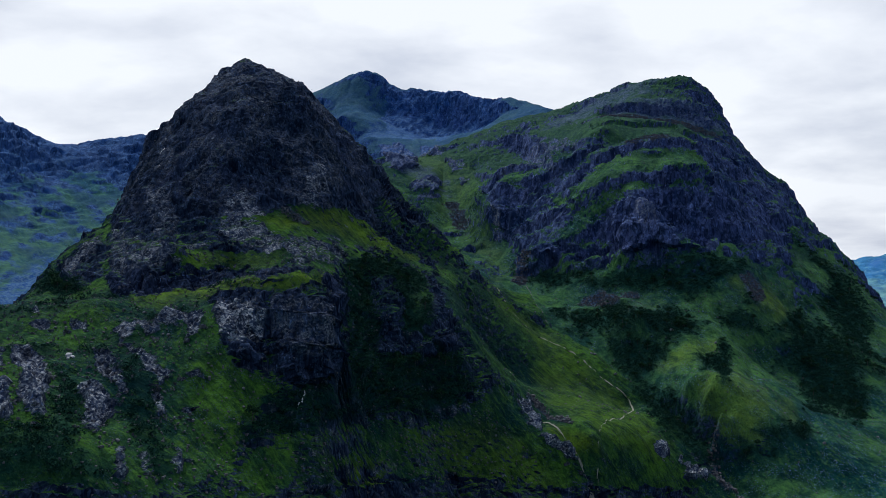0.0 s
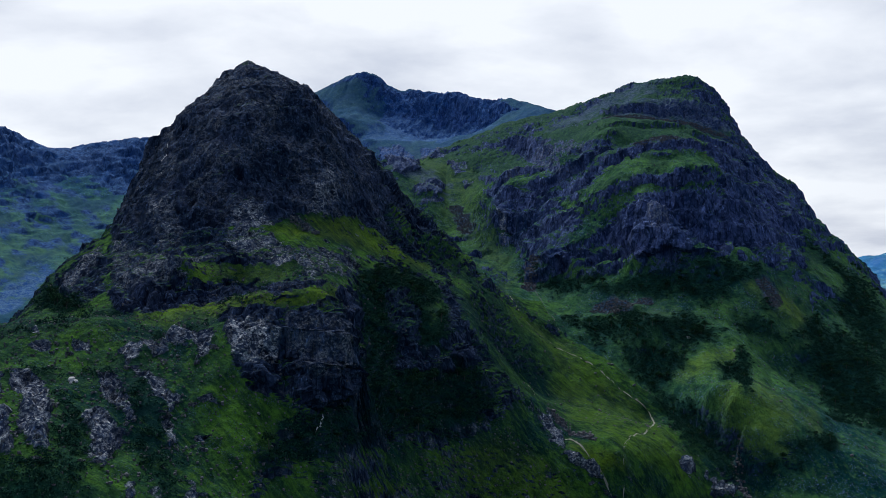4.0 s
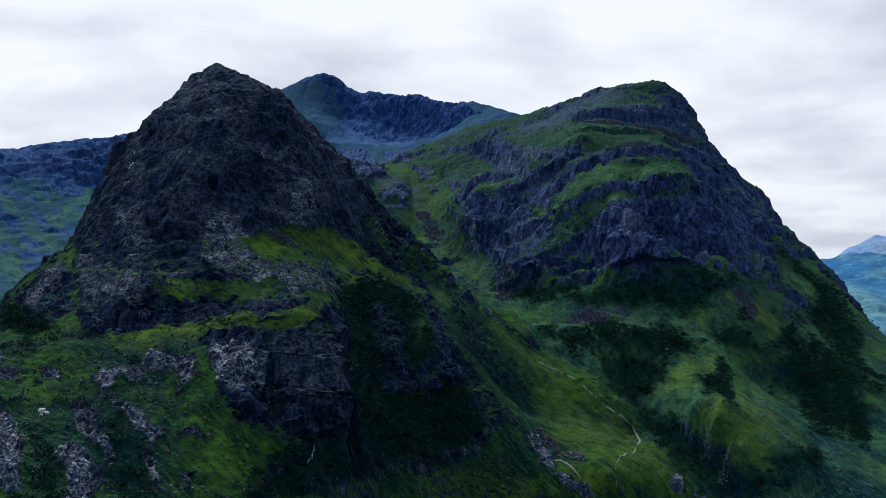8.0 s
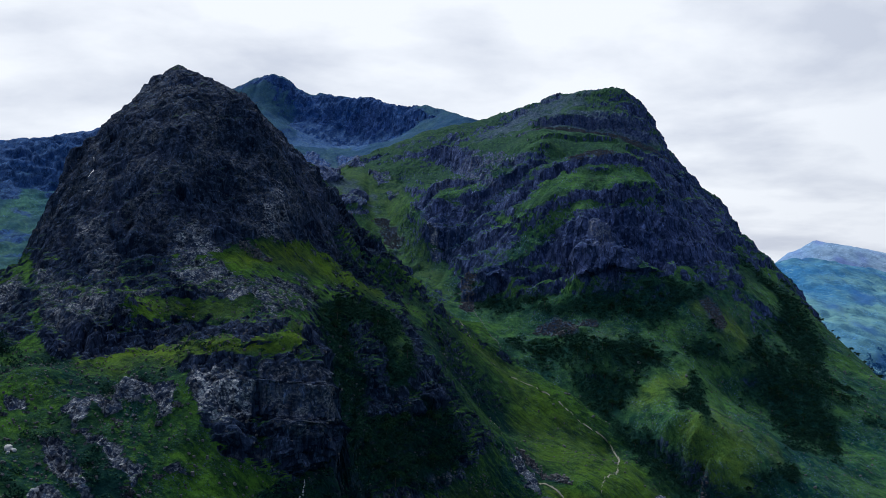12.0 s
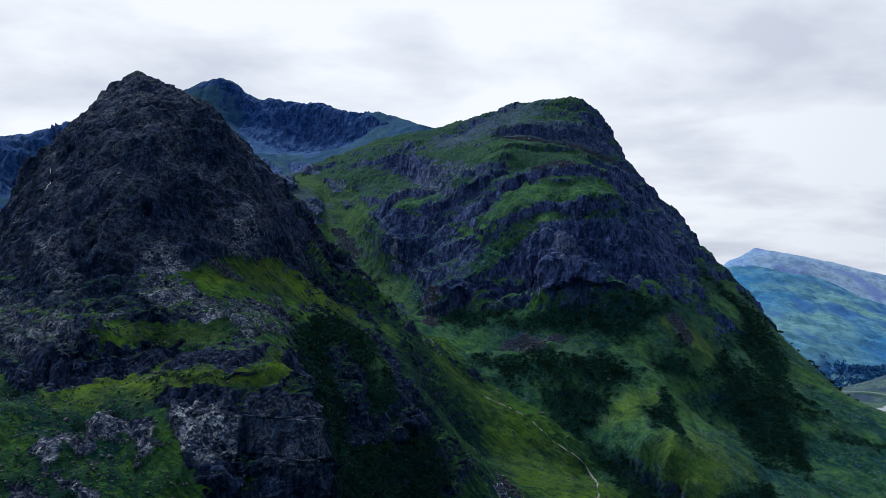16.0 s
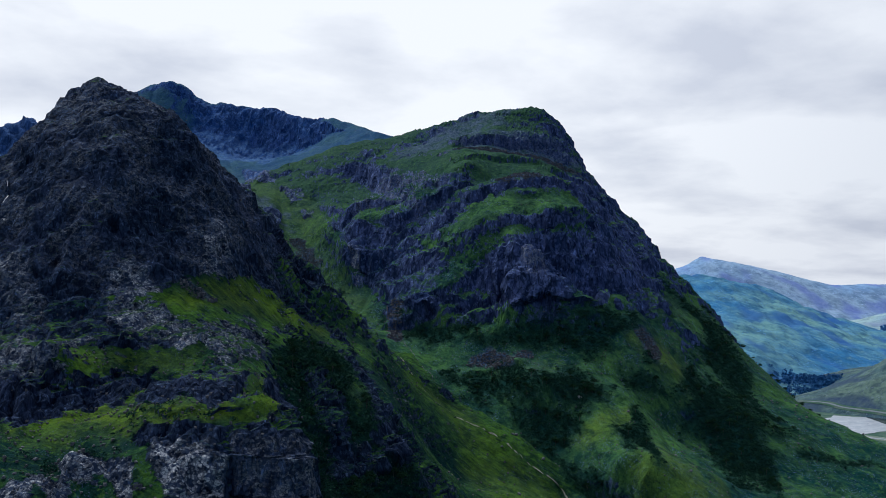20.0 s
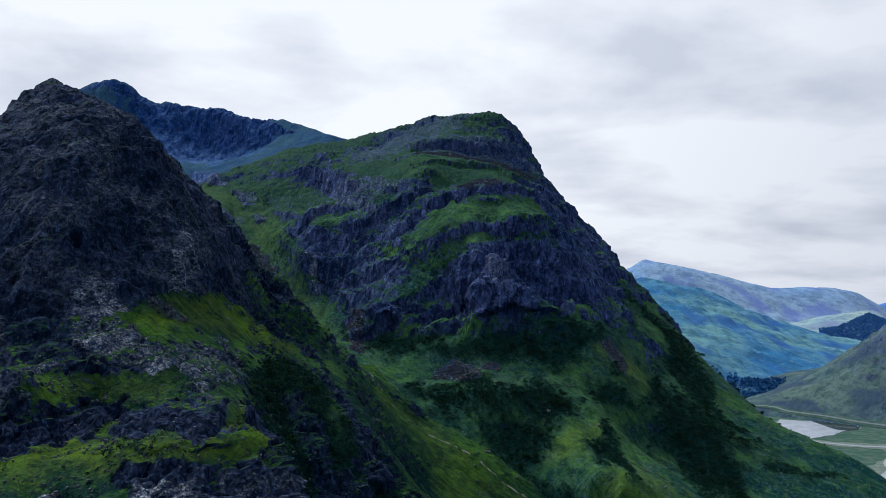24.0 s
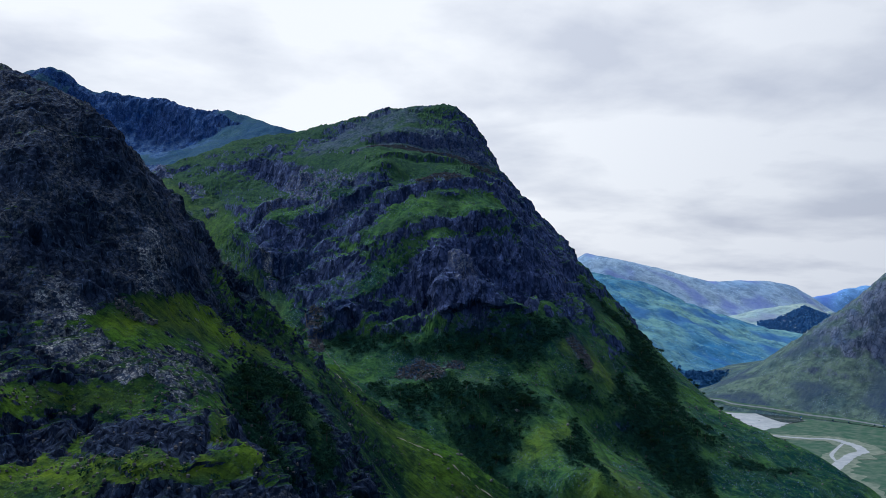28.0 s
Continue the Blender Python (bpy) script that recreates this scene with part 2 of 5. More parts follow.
    tuft = n.noise(1.1 * grain, 4, 0.75)
    turf = n.mix(n.ramp(tuft, (0.53, 0.0), (0.66, 0.65 * fuzz)), turf, tuple(c * 0.35 for c in grass_deep))
    lean = n.math("ADD", n.up(), n.math("MULTIPLY", n.math("SUBTRACT", mid, 0.5), 0.55))
    lean = n.math("ADD", lean, n.math("MULTIPLY", n.math("SUBTRACT", fine, 0.5), 0.35))
    lean = n.math("ADD", n.math("SUBTRACT", lean, n.math("MULTIPLY", n.cover("bare"), 0.45)), n.cover("ledge"))
    colour = n.mix(n.ramp(lean, (steep[0], 0.0), (steep[1], 1.0)), rock, turf)
    stones = n.mix(n.ramp(fine, (0.4, 0.0), (0.6, 1.0)), rock_dark, (rock_pale[0] * 1.35, rock_pale[1] * 1.2, rock_pale[2] * 0.95))
    colour = n.mix(n.math("MULTIPLY", n.cover("scree"), n.ramp(mid, (0.36, 0.2), (0.52, 1.0))), colour, stones)
    colour = n.mix(n.math("MULTIPLY", n.cover("scrub"), n.ramp(mid, (0.40, 0.95), (0.62, 0.35))), colour, n.mix(n.ramp(fine, (0.40, 0.0), (0.62, 1.0)), tuple(c * 0.55 for c in grass_deep), tuple(c * 1.1 for c in grass_deep)))
    relief = n.math("ADD", n.math("MULTIPLY", n.math("ADD", fine, joints), 0.32), n.math("MULTIPLY", n.math("ADD", mid, drips), 0.7))
    relief = n.math("ADD", relief, n.math("MULTIPLY", n.math("ADD", chips, blocks), 0.30))
    return n.finish(colour, 0.92, relief, fuzz, 1.7 * grain)


OUTCROP = hillside("outcrop_rock", (0.050, 0.060, 0.090), (0.18, 0.185, 0.23), (0.006, 0.032, 0.014), (0.065, 0.140, 0.012), (0.70, 0.86), 0.7, 1.0)


def plain(name, dark, pale, size, rough=0.9, detail=5, strength=0.5):
    n = Nodes(name)
    grainy = n.noise(size, detail, 0.65)
    return n.finish(n.mix(n.ramp(grainy, (0.3, 0.0), (0.7, 1.0)), dark, pale), rough, n.noise(size * 0.3, 4), strength, size * 0.2)


def leafy(name, dark, bright):
    n = Nodes(name)
    g = n.t.nodes.new("ShaderNodeNewGeometry")
    tint = n.mix(g.outputs["Random Per Island"], dark, bright)
    return n.finish(n.mix(n.ramp(n.noise(6, 3), (0.35, 0.0), (0.7, 0.8)), tint, tuple(c * 0.5 for c in dark)), 0.8)


SCRUB_LEAF = leafy("scrub_leaves", (0.010, 0.044, 0.038), (0.030, 0.090, 0.050))
TREE_LEAF = leafy("tree_leaves", (0.013, 0.046, 0.030), (0.036, 0.092, 0.036))
# valley and plantation leaves: blue of the distance haze put into the leaf colour
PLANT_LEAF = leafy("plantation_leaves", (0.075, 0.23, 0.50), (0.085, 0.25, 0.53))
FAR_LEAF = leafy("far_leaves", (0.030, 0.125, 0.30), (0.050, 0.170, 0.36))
BARK = plain("bark", (0.05, 0.045, 0.04), (0.16, 0.15, 0.14), 0.4)
BOULDER = plain("boulder_rock", (0.06, 0.065, 0.08), (0.22, 0.225, 0.24), 0.9)
WHITE_BOULDER = plain("pale_boulder_rock", (0.30, 0.31, 0.32), (0.62, 0.62, 0.61), 0.9)
STONES = plain("loose_stones", (0.05, 0.055, 0.065), (0.17, 0.17, 0.185), 1.5)
TRACK = plain("trodden_gravel", (0.13, 0.135, 0.10), (0.33, 0.33, 0.28), 3.0)
GRAVEL = plain("river_gravel", (0.10, 0.15, 0.12), (0.22, 0.26, 0.22), 14.0)
ASPHALT = plain("road_asphalt", (0.15, 0.19, 0.21), (0.22, 0.26, 0.28), 6.0)
FOAM = plain("white_water", (0.30, 0.32, 0.35), (0.55, 0.57, 0.60), 1.2, 0.4)
_water = Nodes("still_water")
# pale base: shallow gravel bed plus the sky's reflection painted in
RIVER_WATER = plain("sky_pale_shallow_water", (0.32, 0.36, 0.40), (0.45, 0.49, 0.54), 20.0, 0.22, 3, 0.05)
_water.bsdf.inputs["Specular IOR Level"].default_value = 0.5
WATER = _water.finish((0.03, 0.04, 0.05), 0.06, _water.noise(4.0, 3), 0.03, 0.3)

FALL = (0.72, -0.35, -0.60)
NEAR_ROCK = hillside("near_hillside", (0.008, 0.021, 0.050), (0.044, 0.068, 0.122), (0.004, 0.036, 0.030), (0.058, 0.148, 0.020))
# purple-grey rock, with some blue haze put into its tones
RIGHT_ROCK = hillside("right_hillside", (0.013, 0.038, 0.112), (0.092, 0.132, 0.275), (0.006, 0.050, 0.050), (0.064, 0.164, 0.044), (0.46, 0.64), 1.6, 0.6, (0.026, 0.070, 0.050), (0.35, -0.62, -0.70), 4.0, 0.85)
# distant hills: aerial haze is painted into their rock and turf colours
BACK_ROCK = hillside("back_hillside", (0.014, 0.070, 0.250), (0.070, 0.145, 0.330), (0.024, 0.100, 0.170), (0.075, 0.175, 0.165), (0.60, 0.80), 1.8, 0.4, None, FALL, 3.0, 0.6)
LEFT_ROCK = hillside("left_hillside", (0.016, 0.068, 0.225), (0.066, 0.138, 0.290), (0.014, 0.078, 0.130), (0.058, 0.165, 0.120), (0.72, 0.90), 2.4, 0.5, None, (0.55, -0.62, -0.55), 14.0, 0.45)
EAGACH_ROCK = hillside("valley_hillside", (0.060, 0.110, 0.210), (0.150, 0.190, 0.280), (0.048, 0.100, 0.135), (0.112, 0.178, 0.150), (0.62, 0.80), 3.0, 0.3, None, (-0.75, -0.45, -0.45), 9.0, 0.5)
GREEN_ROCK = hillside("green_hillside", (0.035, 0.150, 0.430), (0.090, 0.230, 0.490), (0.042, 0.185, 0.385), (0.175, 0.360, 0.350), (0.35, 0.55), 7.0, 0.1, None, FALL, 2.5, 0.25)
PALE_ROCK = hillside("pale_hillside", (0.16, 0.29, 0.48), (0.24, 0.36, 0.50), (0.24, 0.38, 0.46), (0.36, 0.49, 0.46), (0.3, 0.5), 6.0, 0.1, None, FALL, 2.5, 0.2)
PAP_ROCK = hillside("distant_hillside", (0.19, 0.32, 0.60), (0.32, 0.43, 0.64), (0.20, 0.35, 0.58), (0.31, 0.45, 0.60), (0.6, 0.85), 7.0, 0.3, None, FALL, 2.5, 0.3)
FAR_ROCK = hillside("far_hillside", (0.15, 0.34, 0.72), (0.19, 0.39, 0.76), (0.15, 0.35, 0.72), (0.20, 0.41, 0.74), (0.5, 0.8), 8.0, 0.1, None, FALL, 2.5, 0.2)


# ---- landforms: crests, feet of crags, terraces and burns, in metres ----
def line(form, *points):
    """A ridge, edge or bed of a landform, walked in steps of some 24 m."""
    for a, b in zip(points, points[1:]):
        steps = max(1, round(math.dist(a[:2], b[:2]) / 24))
        form += [tuple(p + (q - p) * i / steps for p, q in zip(a, b)) for i in range(steps)]
    form.append(points[-1])


NEAR = []
line(NEAR, (-172, 867, 460), (-155, 880, 454), (-139, 860, 443), (-114, 850, 434), (-105, 845, 418), (-86, 835, 400), (-65, 835, 379), (-44, 840, 356), (-21, 850, 333), (3, 870, 307), (11, 880, 292), (43, 890, 267), (87, 885, 236), (128, 860, 209), (166, 810, 178), (194, 760, 147), (207, 725, 125))  # crest
line(NEAR, (-113, 762, 413), (-98, 768, 404), (-91, 775, 389), (-72, 792, 367), (-52, 822, 349), (-26, 862, 330))  # brow of the face
line(NEAR, (-183, 840, 446), (-182, 815, 430), (-204, 800, 412), (-220, 795, 393), (-231, 790, 386), (-233, 785, 372), (-239, 775, 350), (-244, 760, 328), (-245, 740, 316), (-254, 715, 304), (-265, 690, 292), (-265, 660, 280), (-251, 600, 266), (-247, 560, 264), (-273, 520, 264))  # left
line(NEAR, (-190, 1000, 440), (-200, 1150, 415), (-215, 1350, 400))  # back
line(NEAR, (-330, 1000, 190), (-350, 900, 165), (-350, 800, 150), (-340, 700, 165), (-330, 600, 185), (-330, 500, 190))  # behind left
line(NEAR, (-40, 960, 330), (0, 960, 262), (40, 985, 245))  # behind right
line(NEAR, (-204, 745, 379), (-160, 705, 382), (-159, 690, 364), (-131, 668, 327))  # face
line(NEAR, (-145, 745, 414), (-140, 728, 401), (-118, 755, 395), (-113, 707, 354), (-91, 728, 354))
line(NEAR, (-228, 688, 310), (-215, 612, 289), (-159, 590, 300))
line(NEAR, (-127, 660, 322), (-99, 682, 319), (-88, 705, 330), (-60, 745, 320), (-37, 775, 301), (-13, 809, 289))  # foot
line(NEAR, (-95, 621, 300), (-69, 665, 298), (-36, 690, 282), (-12, 740, 272))  # grass
line(NEAR, (-215, 545, 270), (-170, 560, 275), (-124, 600, 281), (-81, 571, 287), (-62, 618, 277))  # bench
line(NEAR, (-181, 516, 270), (-143, 519, 264), (-119, 512, 272), (-87, 511, 277), (-65, 515, 275), (-54, 530, 267))  # bench lip
line(NEAR, (-134, 485, 255), (-104, 480, 249), (-85, 483, 240), (-67, 488, 228), (-53, 515, 223), (-35, 590, 228))  # crag foot
line(NEAR, (-175, 470, 248), (-155, 433, 237), (-131, 468, 246), (-141, 423, 227))  # low
line(NEAR, (-203, 480, 255), (-173, 412, 239), (-144, 375, 223), (-110, 415, 215), (-82, 425, 196), (-122, 370, 207))  # low
line(NEAR, (-33, 615, 243), (-21, 590, 218), (-50, 545, 200), (-52, 500, 180))  # gully
line(NEAR, (-34, 660, 272), (-7, 664, 251))  # spur
line(NEAR, (6, 655, 239), (11, 745, 264))  # spur
line(NEAR, (6, 767, 272), (64, 868, 238), (115, 876, 207))  # slope
line(NEAR, (64, 696, 188), (69, 654, 177), (99, 650, 174), (155, 710, 157))  # slope
line(NEAR, (32, 760, 212), (78, 790, 191), (148, 800, 171), (92, 760, 186))  # slope
line(NEAR, (5, 590, 155), (57, 615, 146), (115, 650, 137), (175, 700, 124))  # bottom
RIGHT = []
line(RIGHT, (40, 1560, 440))  # burn
line(RIGHT, (29, 1610, 458), (5, 1450, 384), (33, 1290, 310), (85, 1160, 276), (87, 1100, 259), (99, 1005, 232), (118, 960, 204), (146, 910, 181), (169, 870, 159), (192, 820, 133), (207, 765, 113), (209, 735, 105))
line(RIGHT, (191, 1690, 526), (239, 1600, 536), (273, 1540, 544), (306, 1490, 542), (340, 1490, 548), (371, 1500, 547), (395, 1510, 535), (413, 1515, 519), (422, 1505, 492), (434, 1498, 458), (457, 1492, 428), (506, 1481, 392), (508, 1460, 366), (506, 1430, 338))  # crest
line(RIGHT, (515, 1400, 316), (547, 1380, 292), (561, 1340, 257), (563, 1290, 218))  # edge
line(RIGHT, (494, 1390, 347), (502, 1330, 311), (494, 1260, 275), (509, 1220, 245), (522, 1180, 216), (555, 1120, 165), (590, 1070, 135), (623, 1040, 109))  # edge
line(RIGHT, (555, 1060, 161), (581, 1040, 148), (592, 1000, 134), (604, 980, 121))  # outer spur
line(RIGHT, (330, 1700, 470), (450, 1680, 380), (560, 1600, 300), (640, 1500, 200), (680, 1350, 110), (700, 1200, 50))  # behind
line(RIGHT, (189, 1660, 523), (208, 1299, 451), (171, 1249, 401), (110, 1572, 477))  # face
line(RIGHT, (271, 1177, 398), (303, 1155, 381), (357, 1155, 321), (427, 1198, 284))
line(RIGHT, (216, 1127, 358), (222, 1076, 329), (247, 1042, 298), (286, 1042, 276))
line(RIGHT, (158, 1300, 434), (229, 1290, 432), (301, 1290, 443), (317, 1240, 420))  # terrace
line(RIGHT, (181, 1170, 368), (243, 1150, 374), (284, 1135, 369))  # terrace
line(RIGHT, (223, 1440, 492), (278, 1430, 495), (327, 1400, 471), (370, 1400, 459))  # cap foot
line(RIGHT, (384, 1300, 397), (411, 1250, 337), (410, 1215, 302), (293, 1075, 302), (353, 1130, 295))  # buttress
line(RIGHT, (92, 1165, 292), (180, 1073, 290))  # face low
line(RIGHT, (78, 1246, 311), (70, 1290, 375), (60, 1470, 414), (130, 1330, 398), (111, 1560, 452))  # slab
line(RIGHT, (92, 1140, 268), (182, 1060, 272), (290, 1030, 268))  # foot
line(RIGHT, (128, 1110, 277), (371, 1110, 277), (410, 1150, 269))  # foot
line(RIGHT, (157, 1040, 240), (188, 951, 235), (215, 946, 221), (245, 989, 241), (306, 996, 234))  # grass
line(RIGHT, (251, 946, 220), (273, 925, 197), (203, 838, 189), (218, 790, 180), (250, 794, 163))
line(RIGHT, (328, 982, 214), (396, 1092, 238), (410, 1085, 226), (457, 1083, 197), (438, 1068, 203))
line(RIGHT, (342, 899, 157), (388, 909, 144), (473, 947, 150), (304, 960, 185))
line(RIGHT, (171, 935, 202), (191, 905, 195), (184, 862, 168), (208, 815, 146), (233, 760, 122), (305, 760, 122))  # hollow
BACK = []
line(BACK, (-79, 1500, 434), (-65, 1450, 417), (-27, 1400, 385), (12, 1720, 476))  # corrie
line(BACK, (-331, 2420, 631), (-300, 2340, 654), (-270, 2310, 661), (-209, 2285, 688), (-177, 2275, 696), (-151, 2272, 687), (-113, 2270, 661), (-83, 2268, 648), (-76, 2262, 653), (-4, 2230, 640), (33, 2200, 635), (57, 2170, 621), (102, 2100, 598), (152, 1990, 572), (188, 1850, 550))  # crest
line(BACK, (-126, 2205, 586), (-88, 2195, 584), (-38, 2185, 572), (11, 2165, 556), (72, 2120, 560), (115, 2050, 560))  # foot of the headwall
line(BACK, (-300, 2400, 645), (-177, 2325, 684), (-83, 2320, 640), (-4, 2285, 630), (57, 2225, 612), (110, 2150, 588))  # behind the crest
line(BACK, (-214, 2080, 567), (-156, 2080, 559), (-96, 2050, 525), (-27, 2010, 505), (51, 1980, 520), (124, 1900, 533))  # foot
line(BACK, (-153, 1900, 501), (-66, 1850, 478), (6, 1800, 480))  # scree
line(BACK, (-700, 2500, 500), (-300, 2700, 560), (0, 2700, 560), (300, 2400, 500), (500, 2100, 400))  # behind
line(BACK, (700, 900, 60), (600, 700, 70), (400, 600, 85), (250, 560, 100), (100, 480, 120), (0, 380, 120), (-100, 300, 130), (-250, 250, 150), (-450, 300, 170), (-450, 500, 175), (-450, 900, 150), (-420, 1300, 170), (-330, 1600, 210), (-300, 2000, 280))  # floor
# the valley floor and the distance
LEFT = []
line(LEFT, (-1136, 2400, 657), (-1064, 2420, 609), (-1014, 2430, 586), (-967, 2450, 554), (-935, 2480, 540), (-896, 2520, 558), (-831, 2560, 575), (-745, 2560, 585))
line(LEFT, (-654, 2600, 601), (-604, 2600, 600), (-510, 2560, 634), (-470, 2540, 645))
line(LEFT, (-1150, 1700, 330), (-1020, 1900, 400), (-960, 2150, 450), (-900, 2300, 470))
line(LEFT, (-800, 2250, 430), (-700, 2350, 450), (-600, 2400, 470), (-500, 2400, 500))
line(LEFT, (-780, 2050, 350), (-690, 1900, 290), (-600, 1650, 215), (-500, 1350, 150))
line(LEFT, (-850, 1500, 200), (-760, 1300, 140), (-1000, 1300, 200), (-1300, 1500, 330), (-1300, 2300, 640))
line(LEFT, (-1300, 2700, 500), (-900, 2900, 400), (-500, 2900, 400), (-400, 2500, 600))
EAGACH = []
line(EAGACH, (1300, 2360, 4), (1362, 2330, 6), (1436, 2250, 72), (1521, 2150, 165), (1548, 2050, 228), (1592, 1980, 285), (1675, 1930, 354))
line(EAGACH, (1130, 2130, 12), (1200, 2030, 12), (1300, 1880, 13), (1385, 1745, 14), (1500, 1500, 16), (1600, 1250, 18), (1700, 1000, 20), (1800, 700, 20))
line(EAGACH, (1900, 1900, 420), (2000, 1500, 430), (2100, 1100, 430), (2100, 700, 400))
line(EAGACH, (1700, 2330, 90), (1600, 2600, 25), (1500, 2750, 8), (1900, 2700, 30))
line(EAGACH, (1950, 2450, 110), (2050, 2750, 10), (2250, 2600, 30), (2300, 2300, 150))
line(EAGACH, (1560, 1900, 140), (1640, 1700, 130), (1760, 1400, 150))
GREEN = []
line(GREEN, (1080, 3480, 120), (1200, 3490, 175), (1330, 3500, 235), (1420, 3500, 242), (1490, 3500, 258), (1563, 3500, 272), (1657, 3500, 279), (1764, 3480, 255), (1860, 3440, 240), (1948, 3350, 185), (1990, 3200, 128), (1998, 3020, 83), (2003, 2880, 54), (1944, 2700, 24))
line(GREEN, (1373, 2900, 155), (1354, 2700, 104), (1339, 2500, 47), (1414, 2430, 26), (1575, 2480, 24), (1769, 2560, 19))
line(GREEN, (1150, 2300, 12), (1400, 2300, 12), (1600, 2400, 12), (1700, 2560, 12), (900, 2400, 20), (600, 2700, 40))
line(GREEN, (2900, 3000, 12), (2800, 3400, 12), (2400, 3900, 12), (1700, 4000, 120), (900, 3600, 200), (500, 3400, 100))
PALE = []
line(PALE, (2334, 3650, 81), (2416, 3650, 98), (2563, 3660, 124), (2722, 3680, 133), (2857, 3700, 131), (2962, 3700, 103), (3021, 3680, 48))
line(PALE, (2234, 3300, 66), (2396, 3280, 55), (2501, 3250, 55))
line(PALE, (2300, 3100, 12), (2700, 2980, 12), (3000, 2900, 12), (3300, 3400, 12), (2500, 4000, 12), (3000, 4000, 12))
PAP = []
line(PAP, (1917, 4238, 287), (1973, 4238, 305), (2043, 4238, 346), (2087, 4238, 322), (2192, 4218, 303), (2368, 4168, 271), (2486, 4118, 242), (2580, 4078, 220), (2741, 4048, 226), (2874, 4018, 225), (2977, 3988, 202), (3048, 3958, 157), (3095, 3938, 116))
line(PAP, (2007, 3988, 269), (2143, 3938, 242), (2303, 3838, 178), (2480, 3768, 133), (2695, 3748, 132))
line(PAP, (1500, 3900, 12), (1926, 3688, 60), (2426, 3488, 40), (2900, 3500, 12), (3150, 3650, 12), (3350, 3950, 12), (3000, 4300, 12), (2100, 4600, 12), (1500, 4500, 12))
FAR = []
line(FAR, (2975, 3990, 104), (3095, 4000, 142), (3251, 4010, 180), (3334, 4010, 196), (3418, 4010, 209), (3539, 4000, 188), (3700, 3980, 221))
line(FAR, (2900, 3850, 12), (3200, 3800, 12), (3600, 3750, 12), (3800, 4000, 12), (3500, 4200, 12), (3000, 4200, 12))


def surface(points, round_off, slack):
    """A smooth sheet over the lines of a landform: heights as a function of x and y."""
    p = np.array(points, float)
    c, z = p[:, :2], p[:, 2]
    n = len(p)
    d = np.sqrt(((c[:, None] - c[None]) ** 2).sum(2) + round_off ** 2)
    a = np.zeros((n + 3, n + 3))
    a[:n, :n] = -d + np.eye(n) * slack
    a[:n, n], a[:n, n + 1:], a[n, :n], a[n + 1:, :n] = 1, c / 1000, 1, c.T / 1000
    w = np.linalg.solve(a, np.concatenate((z, np.zeros(3))))

    def at(x, y):
        out = np.empty(x.size)
        xf, yf = x.ravel(), y.ravel()
        for i in range(0, x.size, 40000):
            q = slice(i, i + 40000)
            r = np.sqrt((xf[q, None] - c[None, :, 0]) ** 2 + (yf[q, None] - c[None, :, 1]) ** 2 + round_off ** 2)
            out[q] = -r @ w[:n] + w[n] + (xf[q] * w[n + 1] + yf[q] * w[n + 2]) / 1000
        return out.reshape(x.shape)
    return at


HASH = np.random.default_rng(7).permutation(4096)
GRAD = np.random.default_rng(8).normal(size=(4096, 3))
GRAD /= np.linalg.norm(GRAD, axis=1)[:, None]


def grain(x, y, z):
    """Gradient noise, about -1 to 1."""
    xi, yi, zi = np.floor(x), np.floor(y), np.floor(z)
    fx, fy, fz = x - xi, y - yi, z - zi
    xi, yi, zi = xi.astype(int), yi.astype(int), zi.astype(int)
    u, v, w = (f * f * f * (f * (f * 6 - 15) + 10) for f in (fx, fy, fz))
    total = 0
    for i in (0, 1):
        for j in (0, 1):
            h = HASH[(HASH[(xi + i) & 4095] + yi + j) & 4095]
            for k in (0, 1):
                g = GRAD[HASH[(h + zi + k) & 4095]]
                dot = g[..., 0] * (fx - i) + g[..., 1] * (fy - j) + g[..., 2] * (fz - k)
                total = total + dot * (u if i else 1 - u) * (v if j else 1 - v) * (w if k else 1 - w)
    return total * 1.6


def ridged(x, y, z, octaves=3):
    """Noise with sharp crests, 0 to about 1."""
    total, amp = 0, 0.5
    for o in range(octaves):
        total = total + amp * (1 - np.abs(grain(x * 2 ** o + 17 * o, y * 2 ** o, z * 2 ** o)) * 1.6)
        amp *= 0.5
    return total


def smooth(a, b, v):
    t = np.clip((v - a) / (b - a), 0, 1)
    return t * t * (3 - 2 * t)


def spread(at, xs, y0, y1, rows, fine, near):
    """Rows along y for each x, closer together on steep ground and on the near side."""
    ys = np.concatenate((np.arange(y0, 800, fine), np.arange(800, y1 + 3.5, 3.5)))
    gx, gy = np.meshgrid(xs, ys, indexing="ij")
    gz = at(gx, gy)
    step = np.sqrt(1 + (np.gradient(gz, ys, axis=1) * 1.1) ** 2) / (near + gy)
    run = np.cumsum(step, axis=1)
    run = (run - run[:, :1]) / (run[:, -1:] - run[:, :1])
    # neighbouring columns keep step with each other
    k = np.ones(9) / 9
    pad = np.pad(run, ((4, 4), (0, 0)), mode="edge")
    run = sum(pad[i:i + len(xs)] * k[i] for i in range(9))
    want = np.linspace(0, 1, rows)
    yy = np.array([np.interp(want, r, ys) for r in run])
    zz = np.array([np.interp(y, ys, z) for y, z in zip(yy, gz)])
    return np.repeat(xs[:, None], rows, 1), yy, zz


def normals(x, y, z):
    p = np.stack((x, y, z), -1)
    n = np.cross(np.gradient(p, axis=0), np.gradient(p, axis=1))
    return n / np.maximum(np.linalg.norm(n, axis=-1, keepdims=True), 1e-9)


